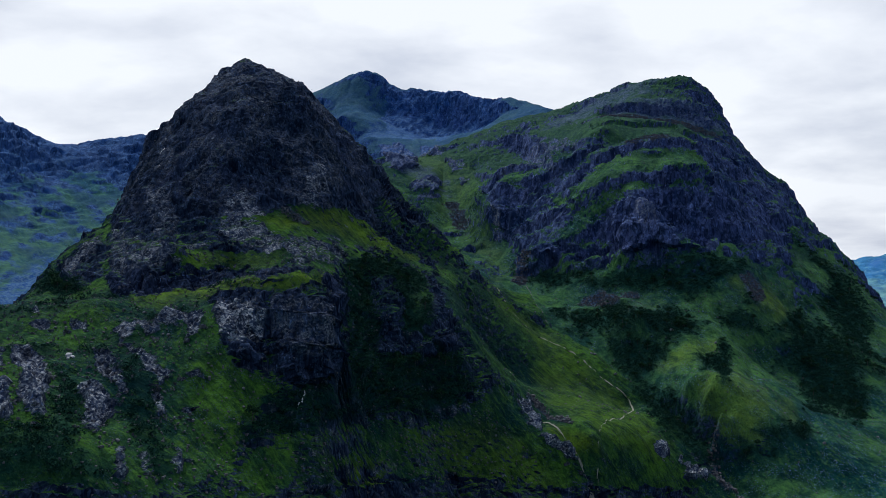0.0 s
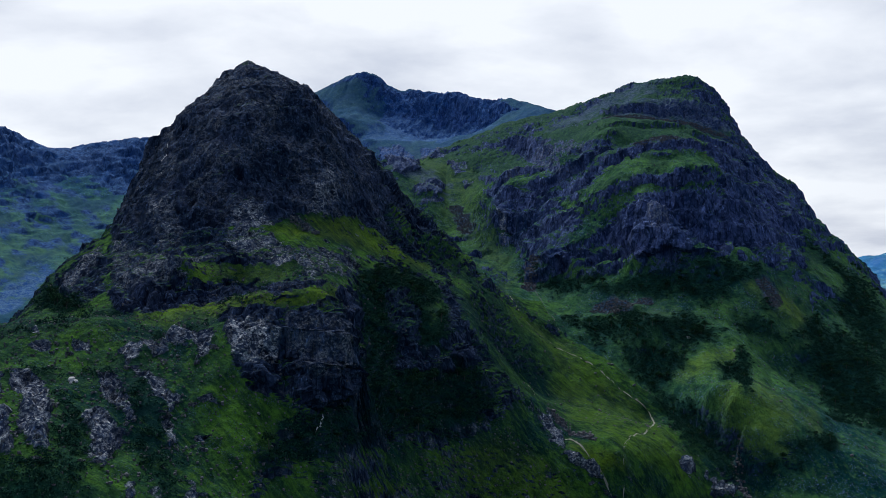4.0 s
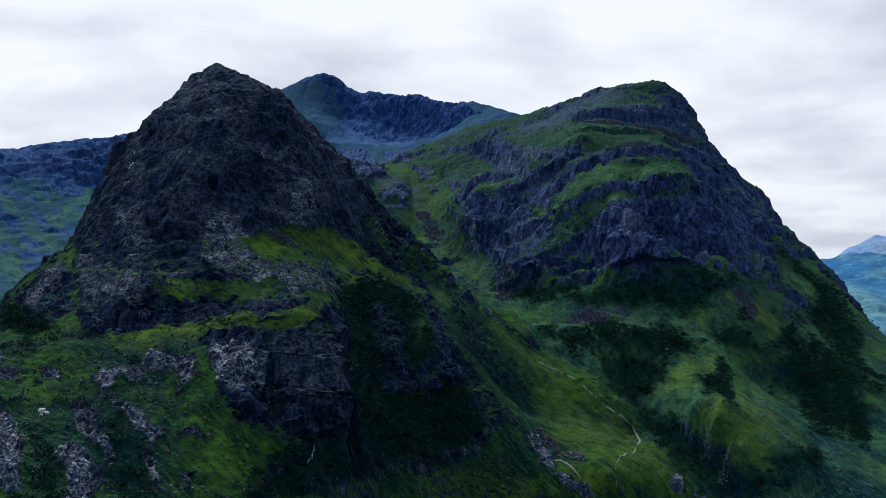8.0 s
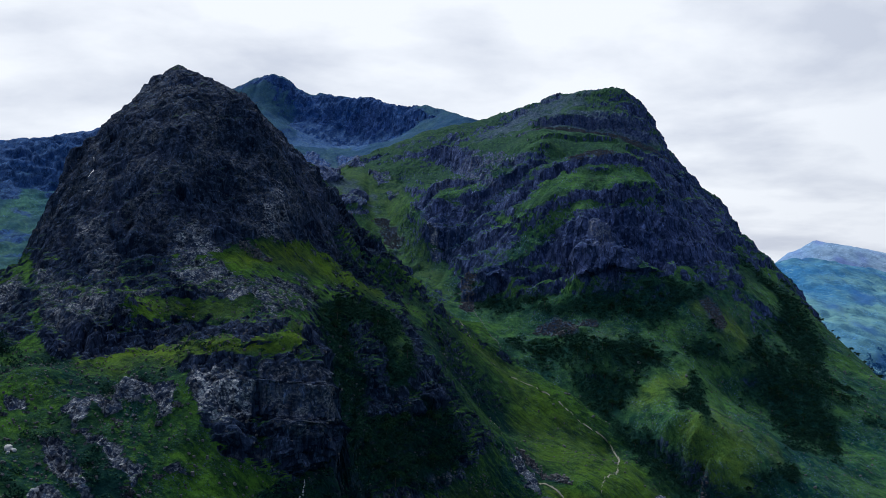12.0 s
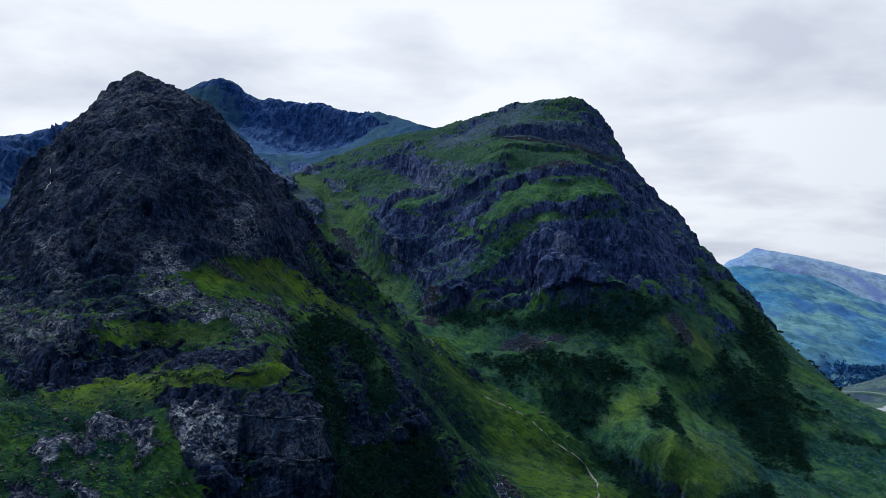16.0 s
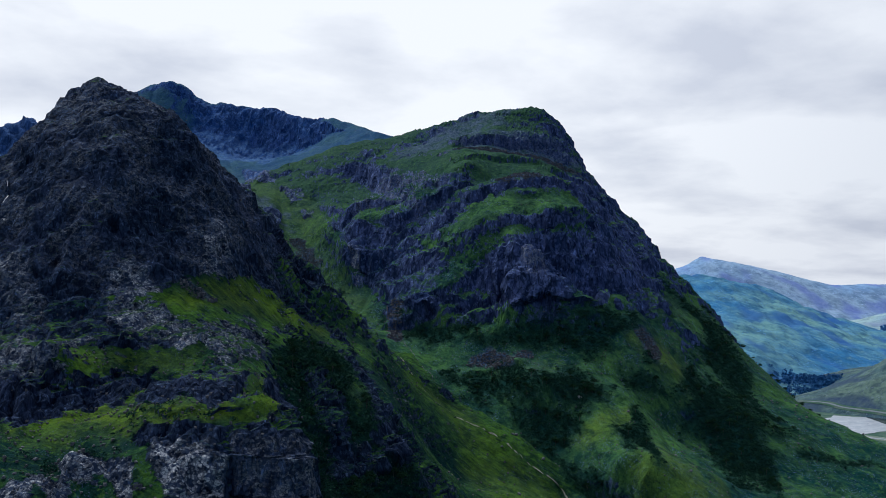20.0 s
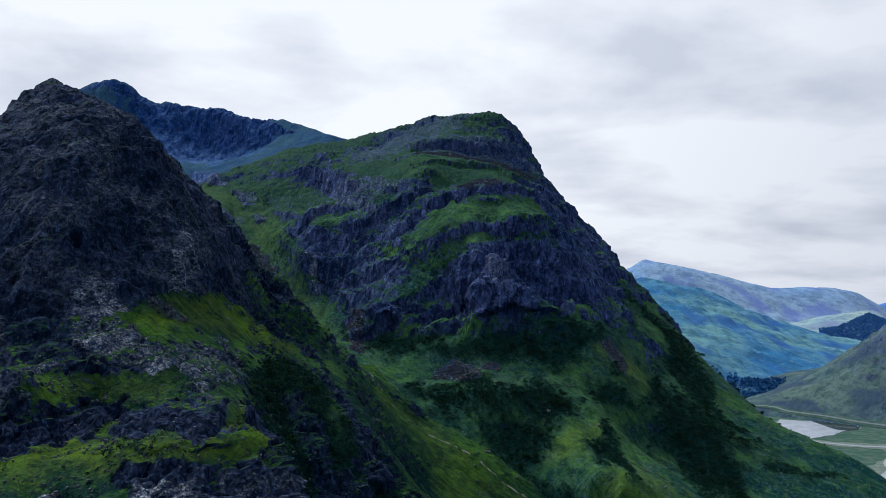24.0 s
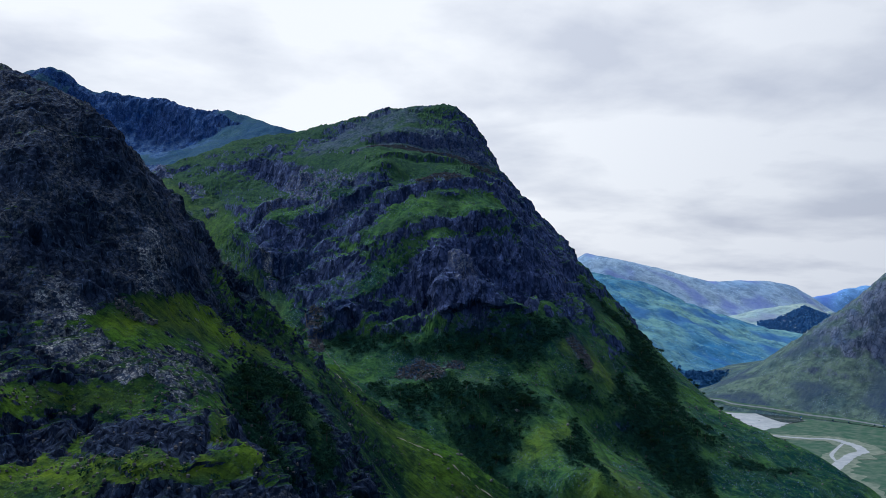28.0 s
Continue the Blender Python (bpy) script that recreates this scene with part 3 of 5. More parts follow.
def stair(v):
    """A flight of steps: level treads, steep risers."""
    k = np.floor(v)
    return k + smooth(0.30, 0.72, v - k)


def crags(x, y, z, rough, turf, size, steep0=0.82, steep1=0.58, extra=None, ledges=0.7, calm=1.0, flutes=0.0):
    """Break the smooth sheet into ledges, ribs, gullies and hummocks."""
    n = normals(x, y, z)
    rock = smooth(steep0, steep1, n[..., 2] + 0.10 * grain(x / (38 * size), y / (38 * size), z / (20 * size)))
    if extra is not None:
        rock = np.clip(rock + extra, 0, 1)
    s = size
    wander = grain(x / (70 * s), y / (70 * s), z / (60 * s))
    part = grain(x / (24 * s), y / (24 * s), z / (30 * s))
    # ledges, dipping a little, that come and go along the face
    tread = (x * 0.10 + y * 0.03) / (16 * s) + wander * 1.1
    zl = (stair(z / (16 * s) + tread) - tread) * 16 * s
    tread2 = tread * 2.9 + part * 0.9
    zl2 = (stair(zl / (5.5 * s) + tread2) - tread2) * 5.5 * s
    hold = rock * rough * ledges
    z2 = z + (zl - z) * hold * smooth(-0.5, 0.3, part) + (zl2 - zl) * hold * 0.8 * smooth(-0.3, 0.3, wander + 0.4 * part)
    # ribs stand out, gullies cut in
    tx, ty = x + 9 * s * wander, y + 9 * s * part
    ribs = ridged(tx / (46 * s), ty / (46 * s), z / (190 * s), 2) - 0.45
    cut = np.clip(1 - np.abs(grain(tx / (19 * s) + 5, ty / (19 * s), z / (150 * s))) * 4.2, 0, 1) ** 1.5
    crack = np.clip(1 - np.abs(grain(tx / (8 * s) + 11, ty / (8 * s), z / (60 * s))) * 3.6, 0, 1)
    blocks = ridged(x / (9 * s), y / (9 * s), z / (6 * s) + wander, 2) - 0.4
    push = rock * rough * (ribs * 8 - cut * 4.0 - crack * 1.6 + blocks * 0.8) * s
    # joint-bounded blocks, dipping to one side
    jx, jy, jz = x + 0.35 * z + 2 * s * part, y - 0.2 * z, z + 0.22 * x + 3 * s * wander
    for size_b, amp in ((10.5, 1.0), (5.2, 0.85), (2.7, 0.55)):
        q = size_b * s
        ids = HASH[(HASH[(HASH[np.floor(jx / q).astype(int) & 4095] + np.floor(jy / q).astype(int)) & 4095] + np.floor(jz / (q * 0.8)).astype(int)) & 4095]
        push = push + rock * rough * amp * s * (ids / 2048.0 - 1.0)
    push = push * calm
    # smooth walls are fluted from top to bottom
    flute = ridged(tx / (15 * s), ty / (15 * s), z / (170 * s), 2) - 0.45 + 0.5 * (ridged(tx / (36 * s) + 4, ty / (36 * s), z / (260 * s), 1) - 0.3)
    push = push + rock * flutes * flute * s
    small = grain(x / (3.6 * s), y / (3.6 * s), z / (3.6 * s)) * 0.9 + grain(x / (1.9 * s), y / (1.9 * s), z / (2.4 * s)) * 0.6
    push = push + small * s * (0.22 * turf + 0.6 * rock * rough)
    hum = grain(x / (30 * s), y / (30 * s), 0 * z) * 1.8 + grain(x / (11 * s), y / (11 * s), 0 * z) * 1.0
    rill = np.clip(1 - np.abs(grain(x / (21 * s) + 3, y / (60 * s), 0 * z)) * 4, 0, 1)
    mound = grain(x / (48 * s) + 2, y / (48 * s), 0 * z) * 3.2 * smooth(60, 130, x) * smooth(1150, 950, y)
    lumps = (hum + mound - rill * 1.4) * turf * (1 - 0.8 * rock) * s
    out = np.stack((x, y, z2), -1) + n * push[..., None]
    out[..., 2] += lumps
    return out, rock


def sheet(name, p, material, keep=None, covers=(), crisp=False):
    """One mesh from a grid of points, with its covers as attributes."""
    a, b = p.shape[:2]
    index = np.arange(a * b).reshape(a, b)
    quads = np.stack((index[:-1, :-1], index[1:, :-1], index[1:, 1:], index[:-1, 1:]), -1)
    if keep is not None:
        quads = quads[keep]
    quads = quads.reshape(-1, 4)
    used = np.unique(quads)
    back = np.full(a * b, -1)
    back[used] = np.arange(len(used))
    quads = back[quads]
    me = bpy.data.meshes.new(name)
    me.vertices.add(len(used))
    me.vertices.foreach_set("co", p.reshape(-1, 3)[used].astype(np.float32).ravel())
    me.loops.add(quads.size)
    me.loops.foreach_set("vertex_index", quads.ravel().astype(np.int32))
    me.polygons.add(len(quads))
    me.polygons.foreach_set("loop_start", np.arange(0, quads.size, 4, dtype=np.int32))
    me.polygons.foreach_set("loop_total", np.full(len(quads), 4, np.int32))
    me.update(calc_edges=True)
    if crisp:
        me.polygons.foreach_set("use_smooth", np.zeros(len(quads), bool))
    for cname, values in covers:
        at = me.attributes.new(cname, "FLOAT", "POINT")
        at.data.foreach_set("value", values.ravel()[used].astype(np.float32))
    me.materials.append(material)
    return new(name, me)


def patch(x, y, cx, cy, rx, ry, turn=0.0, ragged=0.5, scale=25.0):
    """A ragged oval on the plan, 1 inside and 0 outside."""
    out = np.zeros(x.shape)
    reach = max(rx, ry) * 1.9
    k = (np.abs(x - cx) < reach) & (np.abs(y - cy) < reach)
    x, y = x[k], y[k]
    c, s = math.cos(radians(turn)), math.sin(radians(turn))
    u, v = ((x - cx) * c + (y - cy) * s) / rx, (-(x - cx) * s + (y - cy) * c) / ry
    d = np.sqrt(u * u + v * v) + ragged * grain(x / scale, y / scale, 0 * x + cx)
    out[k] = smooth(1.1, 0.75, d)
    return out


def crag_step(x, y, cx, cy, length, high, turn, run):
    """A crag that breaks out of a slope: an upright ragged front, its top running back into the hill."""
    out = np.zeros(x.shape)
    reach = length * 0.5 + run * 1.3
    k = (np.abs(x - cx) < reach) & (np.abs(y - cy) < reach)
    x, y = x[k], y[k]
    c, s = math.cos(radians(turn)), math.sin(radians(turn))
    u, v = ((x - cx) * c + (y - cy) * s) / (length * 0.5), -(x - cx) * s + (y - cy) * c
    ragged = grain(x / 9 + cx, y / 9, 0 * x) * 3.2 + grain(x / 4 + cx, y / 4, 0 * x) * 1.4
    w = smooth(1.0, 0.55, np.abs(u) + 0.25 * grain(x / 7, y / 7, 0 * x + cy))
    v = v + ragged * min(1.0, high / 10) + 2.5 * u * u
    out[k] = w * smooth(-2.2, 0.8, v) * smooth(run, run * 0.1, v)
    return out * high


def fade(x, y, x0, x1, y0, y1, width):
    e = np.minimum(np.minimum(x - x0, x1 - x), np.minimum(y - y0, y1 - y))
    return smooth(0, width, e)


# the two near mountains and the ridge behind them are one body of ground
MASSIF = surface(NEAR + RIGHT + BACK, 5.0, 1.5)
X0, X1, Y0, Y1 = -640.0, 880.0, 130.0, 2800.0


# crags that break out of the slopes: place, length, height, turn, run back into the hill
STEPS = []
for crag in ((125, 1122, 120, 22, -12, 50), (225, 1082, 110, 18, -3, 40), (240, 1225, 190, 13, 0, 50), (300, 1415, 190, 20, -3, 60), (95, 1330, 110, 18, -12, 50),
             (155, 1265, 110, 16, -6, 45), (190, 1165, 110, 12, -5, 35), (280, 1150, 90, 12, 5, 35), (350, 1300, 110, 16, 10, 50), (260, 1330, 140, 11, 0, 45)):
    STEPS.append(crag)
for crag in ((-70, 1470, 80, 11, 4, 40), (-55, 1540, 60, 9, 0, 40), (0, 1635, 70, 10, 0, 40), (15, 1300, 36, 9, 0, 22), (40, 1245, 30, 8, 8, 20),
             (330, 1010, 50, 6, 10, 18), (160, 1015, 70, 7, -6, 20), (420, 1130, 60, 9, 12, 26)):
    STEPS.append(crag)


def massif(x, y):
    f = fade(x, y, X0, X1, Y0, Y1, 170)
    z = 4 + (MASSIF(x, y) - 4) * f
    for c in STEPS:
        z = z + crag_step(x, y, *c) * 0.6
    return z


# what grows and crops out where: kind, strength, metres that it stands proud, and its corners on the hillside
ZONES = []


def zone(kind, weight, proud, *corners):
    ZONES.append((kind, weight, proud, np.array(corners, float)))


zone("rock", 0.9, 0, (-249, 782, 337), (-217, 782, 390), (-173, 779, 422), (-166, 830, 445), (-127, 814, 432), (-113, 843, 429), (-92, 844, 407), (-3, 840, 306), (-32, 817, 319), (-51, 782, 325), (-79, 722, 330), (-102, 690, 328), (-120, 661, 320), (-132, 649, 317), (-169, 641, 317), (-220, 689, 318))  # great dark face of the near peak
zone("rock", 0.55, 0, (-232, 704, 319), (-169, 641, 317), (-131, 646, 315), (-109, 641, 308), (-90, 655, 306), (-70, 666, 299), (-62, 659, 291), (-72, 614, 285), (-86, 529, 287), (-123, 602, 283), (-153, 581, 284), (-187, 562, 276))  # ribs below the face
zone("turf", -0.75, 0, (-51, 800, 337), (11, 860, 296), (12, 834, 285), (-8, 811, 288), (-38, 793, 312), (-50, 775, 321))  # mossy flank under the shoulder
zone("pale", 0.9, 0, (-143, 653, 322), (-133, 677, 338), (-121, 669, 324), (-103, 645, 308), (-83, 654, 302), (-82, 588, 287), (-106, 618, 298), (-128, 627, 303), (-141, 628, 306))  # pale ribs
zone("pale", 0.6, 0, (-92, 667, 310), (-73, 701, 314), (-45, 752, 304), (-29, 763, 291), (-4, 736, 269), (-37, 752, 296), (-64, 679, 298), (-68, 638, 288), (-77, 600, 286))  # pale ribs
zone("pale", 0.55, 0, (-227, 687, 311), (-171, 612, 303), (-140, 623, 303), (-156, 593, 298), (-164, 584, 292), (-191, 581, 285))  # pale ribs
zone("pale", 0.5, 0, (-101, 709, 345), (-89, 743, 363), (-83, 723, 338), (-95, 695, 328))  # water-worn slabs of the face
zone("pale", 0.45, 0, (-207, 703, 341), (-185, 678, 340), (-165, 628, 310), (-184, 635, 310))  # slabs of the face
zone("turf", -1.1, 0, (-122, 655, 318), (-108, 682, 327), (-92, 699, 328), (-80, 716, 329), (-64, 738, 322), (-45, 758, 306), (-23, 780, 291), (-15, 769, 284), (-33, 744, 290), (-48, 725, 299), (-64, 687, 301), (-79, 680, 308), (-96, 660, 310), (-108, 646, 310))  # bright sward below the face
zone("turf", -1, 0, (-157, 591, 298), (-145, 613, 299), (-126, 618, 296), (-95, 615, 297), (-89, 604, 291), (-102, 595, 287), (-123, 604, 285), (-136, 601, 287), (-151, 585, 287), (-160, 583, 291))  # green shelf
zone("turf", -1.1, 0, (-86, 568, 287), (-78, 610, 289), (-68, 628, 286), (-66, 622, 282), (-74, 520, 285))  # green tip
zone("rock", 1, 4, (-192, 578, 283), (-153, 579, 283), (-126, 601, 283), (-85, 567, 287), (-72, 610, 284), (-85, 519, 284), (-108, 527, 281), (-134, 564, 276), (-156, 554, 272), (-179, 548, 272))  # dark step above the terrace
zone("turf", -1.1, 0, (-231, 497, 261), (-216, 525, 268), (-195, 538, 271), (-173, 544, 272), (-147, 557, 273), (-114, 542, 281), (-79, 519, 285), (-70, 607, 282), (-59, 621, 275), (-73, 514, 280), (-95, 515, 279), (-120, 526, 276), (-120, 510, 270), (-113, 481, 252), (-89, 479, 239), (-77, 483, 234), (-88, 459, 222), (-92, 429, 207), (-107, 398, 206), (-144, 366, 215), (-171, 365, 215))  # terrace and lower slope
zone("bright", 0.9, 0, (-168, 545, 272), (-132, 582, 277), (-79, 519, 285), (-68, 610, 281), (-61, 617, 276), (-73, 514, 279), (-95, 515, 280), (-119, 523, 276), (-151, 537, 270))  # bright terrace
zone("bright", 0.7, 0, (-119, 656, 317), (-82, 711, 327), (-64, 737, 321), (-21, 781, 290), (-44, 734, 298), (-72, 693, 310), (-105, 658, 313))  # bright sward
zone("bright", 0.5, 0, (-156, 593, 298), (-98, 614, 296), (-103, 600, 288), (-149, 589, 289))  # bright shelf
zone("turf", -1, 0, (-236, 709, 319), (-186, 554, 274), (-214, 551, 271))  # green left flank
zone("rock", 0.7, 2, (-238, 621, 282), (-244, 678, 300), (-234, 690, 309), (-218, 655, 303), (-197, 584, 285), (-205, 566, 276))  # slabs of the left flank
zone("scrub", 0.8, 0, (-250, 618, 274), (-247, 637, 283), (-219, 590, 280), (-198, 564, 276), (-210, 555, 272))  # scrub on the left flank
zone("pale", 0.8, 0, (-240, 628, 283), (-237, 699, 313), (-222, 661, 303), (-225, 605, 282))  # slabs on the left flank
zone("rock", 0.9, 3.5, (-119, 515, 273), (-112, 518, 277), (-98, 514, 278), (-89, 510, 276), (-86, 487, 246), (-92, 481, 243), (-101, 481, 249), (-111, 493, 261))  # pale crag below the terrace
zone("pale", 1.3, 0, (-116, 510, 272), (-97, 507, 273), (-90, 502, 267), (-89, 492, 254), (-103, 486, 254), (-110, 491, 260))  # freshly broken face
zone("rock", 1.2, 7, (-87, 508, 274), (-78, 512, 278), (-65, 519, 275), (-58, 528, 263), (-54, 527, 246), (-57, 512, 234), (-70, 489, 234), (-81, 486, 242))  # rounded buttress
zone("pale", 0.35, 0, (-86, 507, 273), (-65, 517, 274), (-60, 522, 258), (-66, 502, 243), (-81, 492, 250))  # weathered buttress face
zone("rock", 1, 4, (-73, 603, 284), (-64, 622, 280), (-58, 610, 271), (-59, 590, 264), (-61, 531, 273))  # small crag beside the buttress
zone("crag", 1, 4, (-198, 434, 244), (-186, 431, 244), (-177, 412, 239), (-171, 397, 233), (-180, 394, 232))  # crag on the lower slope
zone("crag", 1, 3, (-213, 470, 252), (-204, 464, 251), (-194, 445, 247), (-200, 439, 245))  # crag on the lower slope
zone("crag", 1, 4.5, (-201, 469, 252), (-195, 474, 253), (-183, 464, 249), (-172, 440, 243), (-165, 419, 238), (-164, 405, 235), (-171, 409, 237), (-185, 440, 245))  # crag on the lower slope
zone("crag", 1, 3, (-171, 409, 237), (-168, 416, 238), (-159, 400, 233), (-161, 395, 232))  # crag on the lower slope
zone("crag", 1, 5, (-161, 442, 240), (-152, 444, 240), (-145, 437, 235), (-138, 430, 229), (-139, 402, 226), (-146, 400, 228), (-154, 422, 234))  # crag on the lower slope
zone("crag", 1, 3.5, (-166, 479, 252), (-160, 476, 251), (-143, 452, 242), (-140, 441, 236), (-147, 446, 240), (-160, 463, 246))  # crag on the lower slope
zone("crag", 1, 3.5, (-152, 482, 253), (-145, 479, 252), (-127, 465, 244), (-123, 459, 240), (-128, 451, 237), (-133, 455, 241), (-145, 469, 248))  # crag on the lower slope
zone("crag", 1, 3, (-132, 451, 238), (-127, 451, 237), (-121, 437, 228), (-124, 434, 227))  # crag on the lower slope
zone("crag", 1, 3, (-163, 498, 260), (-160, 505, 263), (-152, 509, 263), (-141, 499, 260), (-138, 488, 256), (-150, 495, 259), (-155, 483, 254))  # crag on the lower slope
zone("crag", 1, 3, (-149, 522, 266), (-136, 523, 268), (-122, 505, 267), (-119, 492, 260), (-121, 485, 255), (-129, 498, 262), (-143, 507, 262))  # crag on the lower slope
zone("crag", 1, 2.5, (-120, 463, 241), (-114, 468, 242), (-110, 464, 239), (-118, 461, 239))  # crag on the lower slope
zone("crag", 1, 3.5, (-131, 398, 222), (-128, 399, 220), (-123, 390, 215), (-122, 383, 212), (-124, 379, 213))  # crag on the lower slope
zone("crag", 1, 3.5, (-113, 421, 218), (-105, 423, 214), (-102, 419, 210), (-108, 414, 213), (-105, 404, 207), (-108, 401, 208))  # crag on the lower slope
zone("crag", 1, 2, (-187, 505, 265), (-178, 503, 264), (-175, 497, 261), (-183, 496, 261))  # crag on the lower slope
zone("crag", 1, 1.5, (-214, 518, 268), (-210, 522, 268), (-204, 509, 266), (-210, 509, 266))  # crag on the lower slope
zone("crag", 1, 1.5, (-205, 498, 262), (-196, 500, 263), (-193, 494, 260), (-201, 492, 260))  # crag on the lower slope
zone("crag", 1, 2, (-116, 447, 230), (-110, 449, 229), (-111, 444, 227), (-115, 443, 228))  # crag on the lower slope
zone("crag", 1, 2.5, (-124, 407, 220), (-120, 408, 218), (-115, 395, 211), (-118, 391, 212))  # crag on the lower slope
zone("scrub", 0.8, 0, (-171, 450, 244), (-167, 452, 243), (-145, 397, 228), (-138, 371, 217), (-143, 369, 217), (-152, 391, 229))  # bracken runnel
zone("scrub", 0.6, 0, (-148, 467, 247), (-144, 466, 247), (-128, 442, 233), (-121, 423, 222), (-109, 402, 209), (-115, 395, 211), (-130, 417, 224), (-136, 442, 235))  # bracken runnel
zone("scrub", 0.7, 0, (-174, 392, 231), (-155, 397, 231), (-140, 377, 222), (-130, 383, 218), (-128, 376, 214), (-163, 367, 217))  # bracken foot
zone("scrub", 1, 0, (-62, 659, 291), (-43, 706, 290), (-21, 749, 281), (-14, 712, 271), (-5, 666, 251), (9, 650, 231), (19, 646, 214), (11, 627, 200), (-13, 592, 200), (-37, 560, 208), (-49, 526, 209), (-68, 472, 212), (-87, 452, 216), (-83, 472, 228), (-70, 487, 231), (-52, 526, 229), (-55, 579, 252))  # wooded ravine
zone("rock", 0.4, 4, (-44, 658, 279), (-31, 681, 276), (-25, 652, 260), (-26, 628, 244), (-39, 613, 249), (-44, 624, 262))  # dark rib in the ravine
zone("rock", 0.8, 4, (-12, 760, 281), (-4, 748, 273), (3, 698, 256), (12, 666, 236), (8, 650, 232), (-6, 642, 236), (-11, 649, 246), (-7, 679, 257))  # dark rib in the ravine
zone("rock", 0.5, 4, (-39, 613, 249), (-12, 645, 244), (-6, 639, 232), (-26, 612, 232), (-41, 591, 238))  # dark wall in the ravine
zone("turf", -0.9, 0, (-22, 679, 269), (-12, 703, 268), (-11, 682, 261), (-18, 660, 258))  # green patch in the ravine
zone("turf", -0.8, 0, (-85, 425, 199), (-84, 449, 212), (-68, 472, 212), (-51, 515, 208), (-31, 566, 201), (0, 611, 193), (22, 638, 201), (39, 678, 209), (58, 653, 181), (85, 643, 158), (98, 639, 142), (-65, 449, 193))  # lower slope
zone("bright", 0.7, 0, (-51, 504, 186), (-41, 526, 188), (-30, 536, 181), (-24, 535, 171), (-50, 501, 180))
zone("bright", 0.4, 0, (-13, 581, 189), (21, 630, 192), (50, 641, 176), (76, 630, 147), (10, 595, 157))
zone("turf", -1.1, 0, (-8, 816, 291), (12, 829, 283), (46, 863, 256), (73, 875, 237), (96, 867, 222), (114, 833, 205), (134, 814, 187), (155, 800, 173), (167, 734, 158), (188, 724, 138), (191, 710, 126), (98, 640, 145), (65, 649, 174), (47, 693, 203), (24, 672, 225), (14, 697, 245), (0, 753, 273))  # long green flank
zone("bright", 0.4, 0, (46, 859, 255), (96, 867, 222), (114, 830, 203), (152, 797, 172), (166, 730, 157), (145, 690, 150), (111, 670, 173), (72, 709, 189), (65, 795, 205), (41, 817, 247))
zone("bright", 1, 0, (69, 659, 179), (87, 657, 177), (100, 653, 173), (100, 649, 167), (86, 648, 167))  # yellow sward
zone("crag", 0.8, 2.5, (50, 688, 199), (59, 696, 192), (63, 682, 186), (65, 656, 179), (81, 650, 170), (86, 646, 164), (78, 646, 165), (63, 652, 177), (57, 656, 184), (53, 667, 191))  # eroded slabs
zone("pale", 0.9, 0, (59, 871, 246), (73, 873, 236), (90, 857, 221), (111, 838, 209), (107, 832, 206), (83, 839, 218), (62, 857, 237))  # stony rake
zone("crag", 0.8, 2, (147, 708, 162), (158, 723, 159), (159, 712, 153), (153, 701, 151), (147, 700, 156))  # slab above the burn
zone("crag", 0.8, 2, (169, 718, 148), (187, 727, 141), (187, 720, 136), (172, 710, 137))  # slab above the burn
zone("scrub", 0.22, 0, (12, 807, 275), (42, 836, 253), (70, 841, 227), (81, 816, 207), (63, 772, 195), (34, 710, 224), (18, 710, 243))  # heather
zone("turf", -0.6, 0, (-60, 1874, 490), (5, 1627, 451), (42, 1542, 430), (42, 1435, 394), (59, 1307, 364), (63, 1255, 313), (83, 1166, 280), (90, 1076, 252), (1, 1333, 329), (-44, 1389, 384), (-78, 1459, 420))  # green corrie
zone("rock", 1, 12, (-117, 1873, 487), (-81, 1876, 490), (-51, 1783, 461), (-41, 1468, 417), (-64, 1431, 409), (-82, 1461, 421))  # slab in the corrie
zone("pale", 0.35, 0, (-117, 1873, 487), (-81, 1876, 490), (-51, 1783, 461), (-41, 1468, 417), (-64, 1431, 409), (-82, 1461, 421))
zone("rock", 1, 10, (-48, 1394, 388), (-21, 1445, 397), (-1, 1467, 395), (-9, 1413, 377), (-40, 1379, 376))  # slab in the corrie
zone("pale", 0.35, 0, (-48, 1394, 388), (-21, 1445, 397), (-1, 1467, 395), (-9, 1413, 377), (-40, 1379, 376))
zone("rock", 1, 7, (-44, 1836, 479), (-4, 1739, 471), (0, 1609, 445), (-32, 1693, 450))  # slab in the corrie
zone("pale", 0.35, 0, (-44, 1836, 479), (-4, 1739, 471), (0, 1609, 445), (-32, 1693, 450))
zone("rock", 1, 8, (4, 1562, 432), (32, 1553, 434), (33, 1513, 416), (13, 1502, 408))  # slab in the corrie
zone("pale", 0.35, 0, (4, 1562, 432), (32, 1553, 434), (33, 1513, 416), (13, 1502, 408))
zone("rock", 1, 5, (24, 1481, 401), (39, 1449, 396), (36, 1435, 389), (24, 1457, 391))  # slab in the corrie
zone("pale", 0.35, 0, (24, 1481, 401), (39, 1449, 396), (36, 1435, 389), (24, 1457, 391))
zone("rock", 1, 4, (-36, 1372, 369), (-5, 1408, 372), (-4, 1396, 365), (-34, 1365, 364))  # slab in the corrie
zone("pale", 0.35, 0, (-36, 1372, 369), (-5, 1408, 372), (-4, 1396, 365), (-34, 1365, 364))
zone("bright", 0.3, 0, (-59, 1841, 477), (4, 1579, 438), (41, 1508, 415), (47, 1363, 370), (59, 1257, 313), (80, 1133, 274), (59, 1089, 264), (28, 1266, 299), (-6, 1357, 344), (-44, 1405, 393))  # corrie sward
